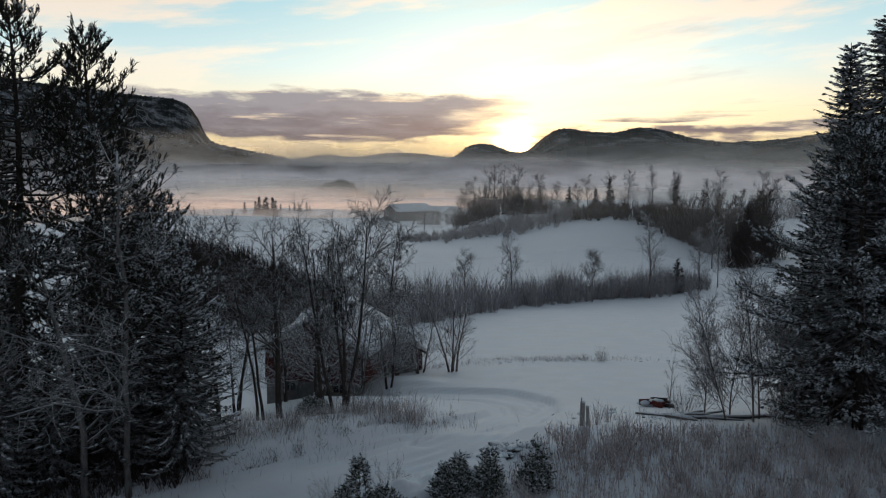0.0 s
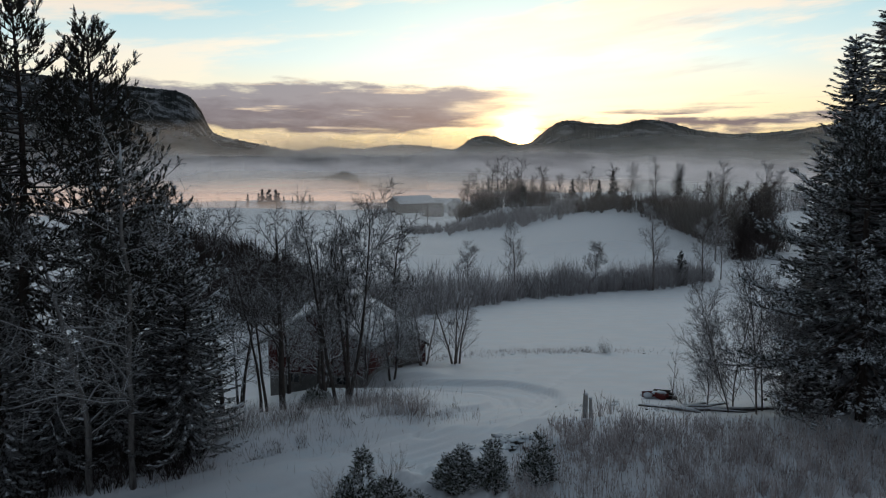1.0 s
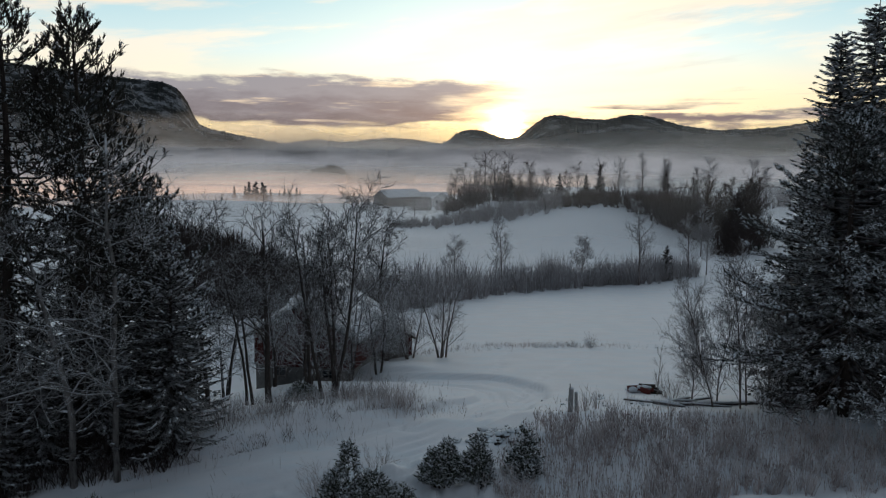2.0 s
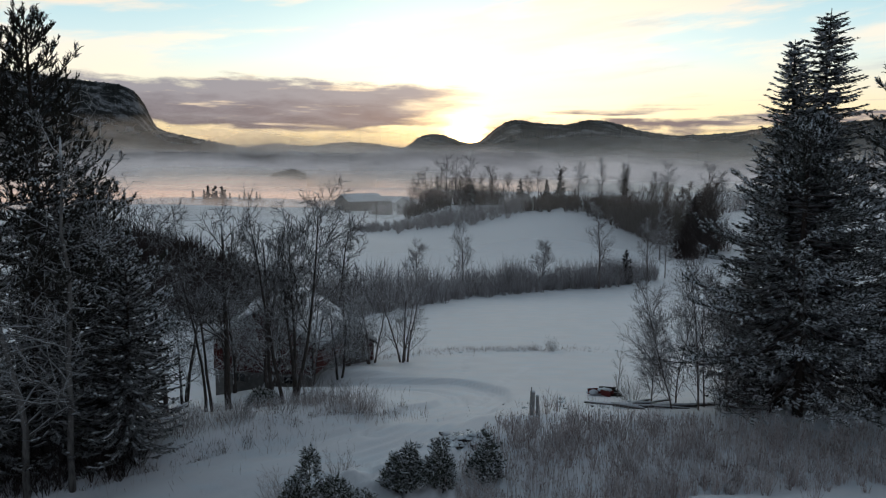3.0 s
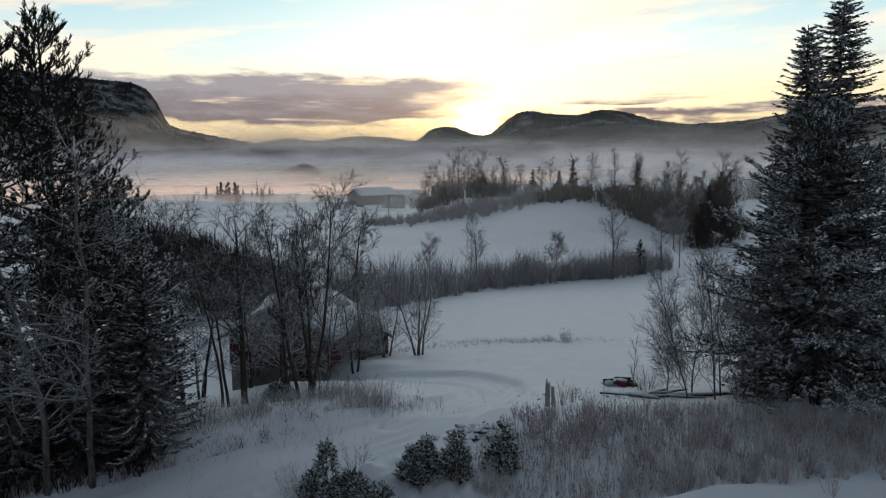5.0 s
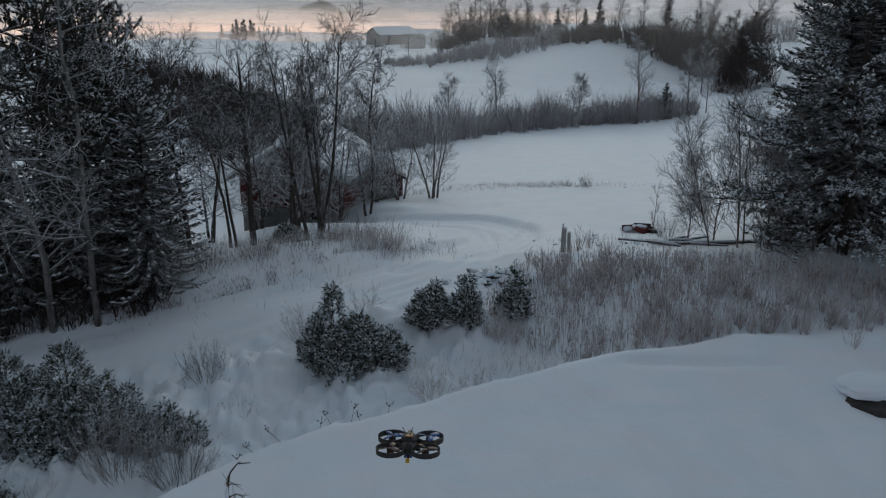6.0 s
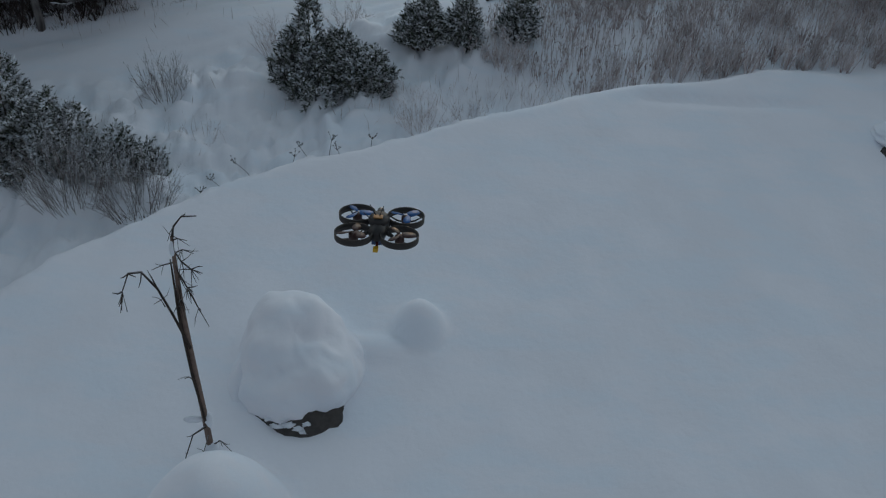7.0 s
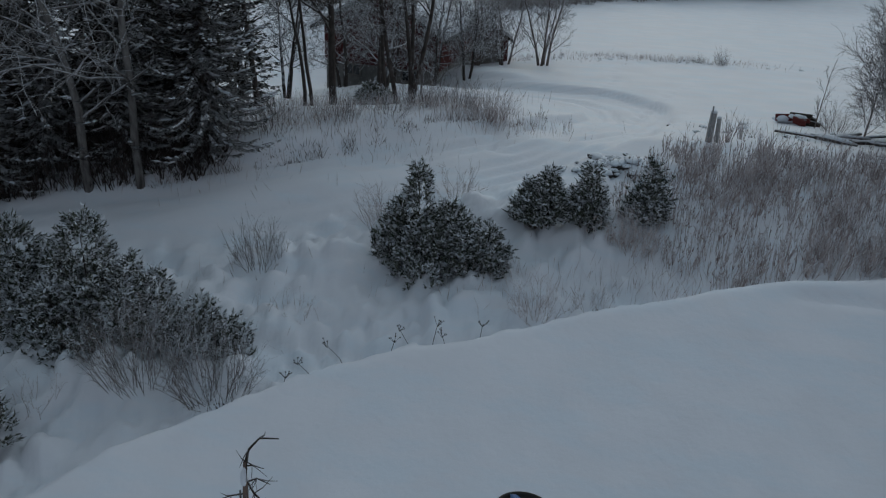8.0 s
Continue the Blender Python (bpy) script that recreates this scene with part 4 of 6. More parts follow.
for x, y, k in ((-15.5, 26.0, 1.0), (-18.0, 24.0, 1.1), (-16.5, 20.3, 1.35), (-9.8, 28.5, 0.62), (-14.0, 31.0, 0.95), (-18.5, 29.0, 1.05), (-21.0, 26.0, 1.15), (14.5, 28.5, 0.95), (17.0, 29.0, 1.0), (19.8, 28.0, 1.1), (16.2, 26.2, 0.7), (21.5, 24.5, 1.2), (13.2, 26.6, 0.55), (18.2, 23.8, 0.6), (-10.4, 22.4, 0.55), (-12.4, 21.0, 0.55), (-13.8, 21.4, 0.62), (-8.9, 22.6, 0.5), (-8.0, 21.4, 0.5), (12.6, 25.2, 0.6)):
    copy_thing(backwood, Matrix.Translation(on_land(x, y)) @ Matrix.Rotation(x * 1.7, 4, "Z") @ Matrix.Scale(k, 4))
# conifers on the right
conifer("tall snow-laden spruce with a pointed top", on_land(13.2, 24.0), 12.55, 2.5, 31, bare=0.10, droop=0.42, lift=0.16, gap=0.145, per=11, snow=0.8, shape=0.62, spray=0.36, dense=1.15, fat=1.0, top_up=0.06, trunk_r=0.16)
conifer("tallest snow-laden spruce with tiered boughs", on_land(14.6, 24.4), 13.75, 2.7, 32, bare=0.14, droop=0.40, lift=0.12, gap=0.17, per=11, snow=0.8, shape=0.60, spray=0.40, dense=1.15, fat=1.0, top_up=0.0, trunk_r=0.17)
pine("broad snow-laden pine with plumed limbs", on_land(13.3, 22.9), 9.4, 4.1, 33, bare=0.14, limbs=110, subs=12, snow=0.42, pad=1.25, droop=0.22, sweep=0.45, shoot=0.26, dead=8, trunk_r=0.17)
pine("broad snow-laden pine behind the first", on_land(16.8, 22.9), 12.2, 3.4, 39, bare=0.12, limbs=100, subs=11, snow=0.42, pad=1.25, droop=0.18, sweep=0.45, shoot=0.30, dead=6, trunk_r=0.17)
conifer("dark spruce in the shade of its neighbours", on_land(18.5, 25.5), 13.0, 3.0, 35, bare=0.05, droop=0.5, lift=0.06, dense=0.6, fat=1.8, snow=0.5)
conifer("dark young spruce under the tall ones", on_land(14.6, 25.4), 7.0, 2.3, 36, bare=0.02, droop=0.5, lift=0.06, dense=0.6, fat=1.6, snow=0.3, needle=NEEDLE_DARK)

# birches and aspens round the house
FULL = (20, 7, 5)
bare_tree("pale frosted birch at the road bank", on_land(-9.73, 19.24), 7.8, 41, BIRCH, kids=(20, 8, 5), first=0.22, lean=(-0.01, 0.0), radius=0.11, wobble=0.085, spread=1.25, up_pull=0.02, thin=0.006)
bare_tree("tall pale frosted birch at the road bank", on_land(-8.65, 19.48), 9.6, 42, BIRCH, kids=(22, 8, 5), first=0.22, lean=(0.05, 0.03), radius=0.10, wobble=0.08, spread=1.25, up_pull=0.02, thin=0.006)
bare_tree("thin pale birch inside the wood", on_land(-11.9, 19.1), 7.5, 57, BIRCH, kids=FULL, first=0.25, radius=0.095, wobble=0.08, spread=1.2, up_pull=0.02, thin=0.006)
bare_tree("slim grey tree on the snowy bank", on_land(-7.3, 23.3), 6.6, 43, first=0.45, kids=(15, 8, 6), radius=0.08, thin=0.005)
bare_tree("slim grey tree on the snowy bank", on_land(-6.4, 24.6), 5.2, 44, first=0.5, kids=(13, 8, 5), radius=0.06, wobble=0.06, thin=0.005)
bare_tree("slim grey tree on the snowy bank", on_land(-6.2, 24.7), 5.6, 45, first=0.5, kids=(13, 8, 5), radius=0.06, wobble=0.06, thin=0.005)
bare_tree("dark aspen with a spreading frosted crown", on_land(-6.0, 26.2), 6.9, 46, BARK, kids=(20, 9, 5), spread=0.8, first=0.32, radius=0.13, wobble=0.035, up_pull=0.03, thin=0.006)
bare_tree("tall many-stemmed frosted birch by the drive", on_land(-3.55, 24.9), 7.1, 47, BARK, stems=3, kids=(20, 9, 5), first=0.34, spread=0.78, up_pull=0.02, radius=0.07, wobble=0.04, thin=0.006)
bare_tree("leaning frosted birch by the drive", on_land(-3.8, 24.9), 6.4, 48, BARK, kids=(14, 7, 4), lean=(-0.22, 0.1), first=0.38, spread=0.75, radius=0.07, wobble=0.04, up_pull=0.04, thin=0.006)
bare_tree("slender frosted birch by the drive", on_land(-4.7, 27.6), 6.6, 58, BARK, kids=(14, 7, 4), first=0.4, radius=0.08, spread=0.75, wobble=0.04, up_pull=0.03, thin=0.006)
bare_tree("frosted birch behind the red house", on_land(-3.6, 46.0), 7.4, 49, TWIG_DARK, kids=(26, 8, 5), first=0.2, spread=0.8, thin=0.008)
bare_tree("bushy bare tree at the field corner", on_land(0.5, 36.9), 3.9, 50, TWIG, stems=4, kids=(11, 7, 5), first=0.12, spread=0.75)
bare_tree("bushy bare tree at the field corner", on_land(-1.2, 37.4), 3.8, 51, TWIG, stems=4, kids=(11, 7, 5), first=0.12, spread=0.8)
bare_tree("bushy bare tree beside the red shed", on_land(-2.4, 36.2), 4.2, 52, TWIG, stems=4, kids=(11, 7, 5), first=0.12, spread=0.8)
for x, y, h, sd in ((-5.6, 33.2, 4.0, 59), (-7.0, 31.5, 4.4, 97), (-2.6, 33.6, 3.4, 98), (-8.4, 29.0, 4.5, 95), (-3.9, 32.6, 3.8, 96), (-5.2, 29.8, 4.4, 99)):
    bare_tree("snow-laden bushy tree before the red house", on_land(x, y), h * 1.12, sd, BARK_SNOWY, stems=3, kids=(14, 8, 4), first=0.2, spread=1.15, thin=0.005)
# saplings before the right-hand spruces
bare_tree("feathery frosted sapling beside the log heap", on_land(9.6, 24.2), 4.2, 53, TWIG, kids=(26, 8, 5), first=0.06, spread=0.6, radius=0.03, lean=(-0.1, 0))
bare_tree("feathery frosted sapling beside the log heap", on_land(10.4, 23.9), 5.0, 54, TWIG, kids=(26, 8, 5), first=0.06, spread=0.6, radius=0.035)
bare_tree("feathery frosted sapling under the spruces", on_land(11.2, 23.5), 4.0, 55, TWIG, kids=(26, 8, 5), first=0.06, spread=0.6, radius=0.03)
for x, y, h, sd in ((10.0, 24.9, 4.4, 151), (10.9, 24.6, 4.8, 152), (11.6, 24.2, 4.2, 153), (9.2, 25.2, 3.0, 154)):
    bare_tree("thin frosted sapling in the spruces' shade", on_land(x, y), h, sd, TWIG, kids=(28, 8, 5), first=0.06, spread=0.7, radius=0.03, group="saplings")
bare_tree("thin sapling behind the timber heap", on_land(8.5, 26.9), 2.0, 56, TWIG, kids=(9, 4, 3), levels=2, first=0.1, spread=0.4, radius=0.02)

# trees standing in the far hedge
for x, y, h, sd in ((2.4, 80, 5.0, 61), (7.2, 76.3, 7.0, 62), (17.3, 84, 4.8, 63), (23.6, 82.8, 8.8, 64), (31.7, 89.6, 6.8, 65), (34.5, 91, 5.5, 66)):
    bare_tree("leafless tree standing in the far hedge", on_land(x, y), h, sd, TWIG, kids=(22, 8, 5), levels=3, first=0.25, spread=0.75, radius=0.014 * h, twig=0.45, group="hedge trees", category="tree", thin=0.008, wobble=0.03)
conifer("small dark spruce by the far hedge", on_land(27.9, 86.6), 4.1, 1.2, 68, bare=0.02, droop=0.3, gap=0.2, dense=0.7, snow=0.0, spray=0.5, needle=NEEDLE_DARK, fat=3.0)


def thicket(name, label, spots, height, count, seed, mat, thick, category="bushes", fan=0.45):
    """A stand of bare bushes along a line of spots, each a rounded spray of forking twigs."""
    rr = np.random.RandomState(seed)
    sx, sy, sw, sh = (np.array(q, float) for q in zip(*spots))
    per = 16
    bushes = count // per
    t = np.sort(rr.rand(bushes)) * (len(spots) - 1)
    k = np.arange(len(spots))
    w = np.interp(t, k, sw)
    bx, by = np.interp(t, k, sx) + rr.randn(bushes) * w * 0.4, np.interp(t, k, sy) + rr.randn(bushes) * w * 0.5
    bh = height * np.interp(t, k, sh) * (0.5 + 0.55 * rr.rand(bushes)) * (1 + 0.25 * np.sin(bx * 0.7 + seed) * np.cos(by * 0.5))
    root = np.repeat(np.stack([bx, by * DEEP, land(bx, by) - 0.1], -1), per, 0)
    h = np.repeat(bh, per)
    n = len(h)
    a, r = rr.rand(n) * 6.283, np.sqrt(rr.rand(n))
    way = unit(np.stack([np.cos(a) * r * fan, np.sin(a) * r * fan, np.ones(n)], -1) + rr.randn(n, 3) * 0.05)
    root[:, :2] += (way[:, :2] * h[:, None]) * 0.25
    ln = h * (1 - 0.30 * r ** 2) * (0.75 + 0.3 * rr.rand(n))
    g = Geo()

    def spray(p, v, wide):
        b = rr.rand(n) * 3.14
        g.spikes(p, v, np.stack([np.cos(b), np.sin(b) * 0.4, 0 * b], -1) * wide)

    spray(root, way * ln[:, None], thick)
    for copy in range(4):
        s0 = 0.15 + 0.7 * rr.rand(n)
        w2 = unit(way + rr.randn(n, 3) * np.array([0.42, 0.42, 0.2]))
        spray(root + way * (ln * s0)[:, None], w2 * (ln * (0.18 + 0.26 * rr.rand(n)))[:, None], thick * 0.7)
    return tagged(new(name, g.mesh(name, mat)), label, category, kind="stuff")


thicket("hedge", "long rimed hedge of bare willows across the field", [(-9, 52, 2, 1), (-2, 62, 2, 1.2), (7, 77, 1.8, 1.05), (16, 82, 1.6, 1), (24, 85, 1.6, 1), (33, 91, 1.6, 0.9)], 3.7, 11000, 71, HEDGE, 0.022, fan=0.35)
thicket("undergrowth", "dark undergrowth inside the wood", [(-19, 21, 1.6, 1.2), (-14, 22, 1.6, 1.1), (-11, 22.6, 1.2, 1.0), (-9, 23, 1.0, 0.9)], 2.4, 1400, 77, TWIG_DARK, 0.012)
thicket("undergrowth", "dark undergrowth beneath the spruces", [(11.5, 24.2, 0.8, 0.8), (14, 24.6, 1.0, 1.1), (18, 25, 1.4, 1.2), (22, 25, 1.4, 1.2)], 2.2, 1300, 78, TWIG_DARK, 0.012)
thicket("wood", "dark leafless wood below the house", [(-44, 98, 5, 1.3), (-36, 97, 5, 1.2), (-30, 96, 5, 1.0), (-26, 92, 5, 0.8), (-21, 86, 5, 0.55), (-17, 78, 5, 0.5)], 6.6, 7600, 72, FAR_WOOD, 0.07, fan=0.28)
thicket("wood", "dark brush below the house", [(-30, 80, 5, 1.0), (-22, 74, 5, 1.0), (-16, 66, 4, 0.9), (-12, 57, 3, 0.8), (-9, 50, 2, 0.7)], 4.2, 5200, 80, FAR_WOOD, 0.045, fan=0.3)
thicket("undergrowth", "dark undergrowth at the foot of the pines", [(-16, 18.5, 0.6, 1.2), (-12.5, 18.9, 0.5, 1.1), (-10.2, 19.6, 0.5, 1.0), (-8.4, 20.0, 0.4, 0.8), (-7.2, 20.4, 0.3, 0.5)], 1.1, 4200, 180, TWIG_DARK, 0.016, fan=0.7)
thicket("brush", "dark bare brush behind the red house", [(-17, 60, 2.5, 1.1), (-12, 57, 2.5, 1.0), (-8.5, 55, 2.0, 0.9), (-5.5, 54, 1.5, 0.7)], 4.4, 3600, 181, FAR_WOOD, 0.03, fan=0.3)
thicket("brush", "rimed brush on the knoll's edge", [(-7, 160, 4, 0.35), (2, 160, 5, 0.5), (11, 160, 6, 0.8), (21, 160, 6, 0.8), (30, 158, 4, 0.7)], 5.0, 5200, 73, HEDGE, 0.05)
thicket("brush", "tall brown trees on the knoll", [(4, 178, 6, 0.6), (10, 182, 7, 1.1), (17, 186, 7, 1.15), (26, 180, 7, 0.8), (36, 172, 6, 0.6)], 7.0, 2600, 74, FAR_WOOD, 0.045)
thicket("wood", "dark young wood along the field's edge", [(28, 158, 4, 0.6), (38, 148, 4, 0.8), (43, 134, 3.5, 1.2), (46, 122, 3.0, 1.7)], 5.4, 4800, 75, FAR_WOOD, 0.06)
thicket("wood", "dark young trees at the field's corner", [(43.5, 109, 2.0, 0.5), (46.5, 111, 2.8, 0.8), (49.5, 114, 3.4, 1.0), (52.5, 118, 3.6, 1.0), (52.5, 126, 4.2, 0.9), (48, 136, 4.5, 0.8)], 6.8, 2600, 79, FAR_WOOD, 0.035, fan=0.35)
for i, (x, y, h) in enumerate(((44.5, 109.5, 6.5), (46, 111, 8.5), (47.4, 112, 9.6), (48.6, 113.4, 10.4), (49.8, 115, 10.8), (51.2, 116, 10.2), (52.4, 119, 10.6), (50.4, 118.6, 9.4), (53.6, 122, 9.6), (51.6, 125, 9.8), (49, 128, 9.0), (47, 132, 8.4), (45.6, 116, 7.2), (48, 121, 9.2))):
    bare_tree("tall dark bare tree at the field's corner", on_land(x, y), h * 0.88, 260 + i, FAR_WOOD, kids=(24, 8, 4), first=0.15, spread=0.55, radius=0.012 * h, twig=0.5, group="corner trees", category="tree", thin=0.016, wobble=0.03)
thicket("wood", "leafless trees on the far rise", [(52, 190, 6, 1.0), (66, 185, 6, 1.1), (82, 180, 8, 1.0), (100, 170, 8, 1.0)], 9.0, 1800, 76, HEDGE, 0.05)
for x, y, h, sd in ((43.5, 137, 8.5, 81), (35.5, 156, 7.5, 82), (28, 162, 6.5, 83), (54, 124, 10.0, 84), (57, 130, 7.0, 85), (17.5, 166, 7.0, 86), (33, 158, 5.5, 94)):
    conifer("dark spruce standing in the far wood", on_land(x, y), h, 0.22 * h, sd, bare=0.02, droop=0.35, gap=0.4, dense=0.45, per=6, snow=0.0, spray=0.8, needle=NEEDLE_DARK, group="far spruces", fat=6.0)
for i, (x, y, h) in enumerate(((6, 170, 6), (10, 174, 8), (13, 171, 7), (17, 178, 9), (20, 172, 7.5), (23, 170, 6.5), (27, 173, 7), (31, 168, 6), (8, 181, 10), (15, 184, 11), (5, 176, 9), (11, 178, 11), (19, 182, 11), (4, 183, 8), (13, 186, 12), (24, 178, 9), (34, 172, 8), (39, 170, 8))):
    bare_tree("leafless tree on the snowy knoll", on_land(x, y), h, 200 + i, FAR_WOOD, kids=(13, 6, 4), first=0.2, spread=0.7, radius=0.014 * h, twig=0.6, group="knoll trees", category="tree", thin=0.015, wobble=0.035)
for x, y, h, sd in ((46, 182, 11, 187), (51, 178, 12, 188), (58, 182, 12, 189), (67, 178, 12, 190), (55, 175, 10, 87), (62, 172, 9, 88), (72, 165, 11, 89), (77, 168, 9, 90), (50, 118, 7, 91), (40, 108, 6.5, 92)):
    bare_tree("tall leafless tree on the far rise", on_land(x, y), h, sd, TWIG, kids=(15, 8, 4), first=0.25, spread=0.6, radius=0.016 * h, twig=0.7, group="rise trees", category="tree", thin=0.016, wobble=0.035)

# ---------------------------------------------------------------- foreground mound
def blob(name, at, size, seed, mat, rough=0.12, flat=0.0, parent=None, label="", n=40, m=26, freq=2.0):
    """A rounded body with slow unevenness; flat squeezes its underside."""
    off = Vector((seed * 3.7, seed * 1.3, seed * 2.9))
    v, f = [], []
    for i in range(m + 1):
        th = math.pi * i / m
        for j in range(n):
            ph = 2 * math.pi * j / n
            q = Vector((math.sin(th) * math.cos(ph), math.sin(th) * math.sin(ph), math.cos(th)))
            k = 1 + rough * (noise.noise(q * freq + off) + 0.4 * noise.noise(q * freq * 2.7 + off))
            z = q.z * size[2] * k
            v.append((at[0] + q.x * size[0] * k, at[1] + q.y * size[1] * k, at[2] + (z if z > 0 else z * (1 - flat))))
    f = [(i * n + j, (i + 1) * n + j, (i + 1) * n + (j + 1) % n, i * n + (j + 1) % n) for i in range(m) for j in range(n)]
    me = make_mesh(name, v, f, mat, True)
    return part(name, me, parent, label) if parent else new(name, me)


def drape(name, bodies, seed, parent, label, soft=11.0, n=72, m=44, rough=0.05):
    """One smooth skin over several overlapping round bodies, as settled snow lies over a rock."""
    c0 = np.array(bodies[0][0])
    th, ph = np.meshgrid(np.linspace(0, math.pi, m + 1), np.linspace(0, 2 * math.pi, n, endpoint=False), indexing="ij")
    q = np.stack([np.sin(th) * np.cos(ph), np.sin(th) * np.sin(ph), np.cos(th)], -1)
    total = 0
    for c, s in bodies:
        s, o = np.array(s), c0 - np.array(c)
        a, b, k = ((q / s) ** 2).sum(-1), ((q / s) * (o / s)).sum(-1), ((o / s) ** 2).sum() - 1
        disc = b * b - a * k
        t = np.where(disc > 0, (-b + np.sqrt(np.maximum(disc, 0))) / a, 0.02)
        total = total + np.exp(soft * np.maximum(t, 0.02))
    r = np.log(total) / soft
    off = Vector((seed * 3.1, seed * 1.7, seed * 0.9))
    bump = np.array([[noise.noise(Vector(v) * 2.6 + off) + 0.5 * noise.noise(Vector(v) * 6.0 + off) for v in row] for row in q])
    v = (c0 + q * (r * (1 + rough * bump))[..., None]).reshape(-1, 3)
    f = [(i * n + j, (i + 1) * n + j, (i + 1) * n + (j + 1) % n, i * n + (j + 1) % n) for i in range(m) for j in range(n)]
    return part(name, make_mesh(name, v, f, SNOW, True), parent, label)


def boulder(label, at, rock, cap, cap_at, seed, extra=()):
    b = thing("boulder", label, "boulder", at, "snowed-in boulders")
    blob("rock", (0, 0, rock[2] * 0.15), rock, seed, ROCK, 0.13, parent=b, freq=2.2)
    blob("snow_cap", cap_at, cap, seed + 1, SNOW, 0.16, 0.35, b, "thick rounded cap of snow", n=56, m=36, freq=1.5)
    for i, (p, s) in enumerate(extra):
        blob("snow_cap", p, s, seed + 3 + i, SNOW, 0.15, 0.2, b, "drooping fold of snow")
    return b


stump = thing("boulder", "dark boulder under a tall rounded snow cap", "boulder", on_land(-1.42, 10.65, 0.5), "snowed-in boulders")
blob("rock", (0.02, 0, 0.12), (0.76, 0.62, 0.64), 5, ROCK, 0.13, parent=stump, freq=2.2)
drape("snow_cap", [((0.0, 0.38, 0.55), (0.80, 0.70, 0.70)), ((-0.30, 0.45, 0.92), (0.46, 0.44, 0.56)), ((0.34, 0.42, 0.62), (0.55, 0.55, 0.60)), ((-0.08, 0.85, 0.88), (0.76, 0.58, 0.84)), ((0.10, 0.75, 0.35), (0.98, 0.72, 0.60)), ((-0.42, 0.62, 0.40), (0.55, 0.55, 0.66)),
                   ((-0.15, 0.05, 0.52), (0.62, 0.52, 0.40)), ((0.42, 0.10, 0.76), (0.40, 0.42, 0.34))], 6, stump, "tall rounded cap of snow", rough=0.085)
drape("snow_fold", [((-0.86, 0.30, 0.20), (0.22, 0.40, 0.62)), ((-0.80, 0.10, -0.05), (0.24, 0.30, 0.50)), ((-0.72, 0.55, 0.45), (0.24, 0.34, 0.50))], 7, stump, "hanging fold of snow", n=36, m=24)
for px, pz, sx in ((-0.34, 0.47, 0.07), (-0.20, 0.42, 0.10), (-0.04, 0.45, 0.09), (0.10, 0.41, 0.08), (0.22, 0.46, 0.06), (-0.10, 0.53, 0.07), (0.16, 0.36, 0.05)):
    py = -0.62 * math.sqrt(1 - ((pz - 0.12) / 0.64) ** 2 - ((px - 0.02) / 0.76) ** 2)
    blob("snow_patch", (px, py, pz), (sx, 0.055, 0.022), 21 + 10 * px, SNOW_PAD, 0.9, parent=stump, n=12, m=8, freq=3.0)
boulder("dark boulder with a flat snow cap on the mound's brow", on_land(11.0, 16.3, 0.28), (1.2, 0.62, 0.50), (1.26, 0.70, 0.27), (0.04, 0.22, 0.50), 15)

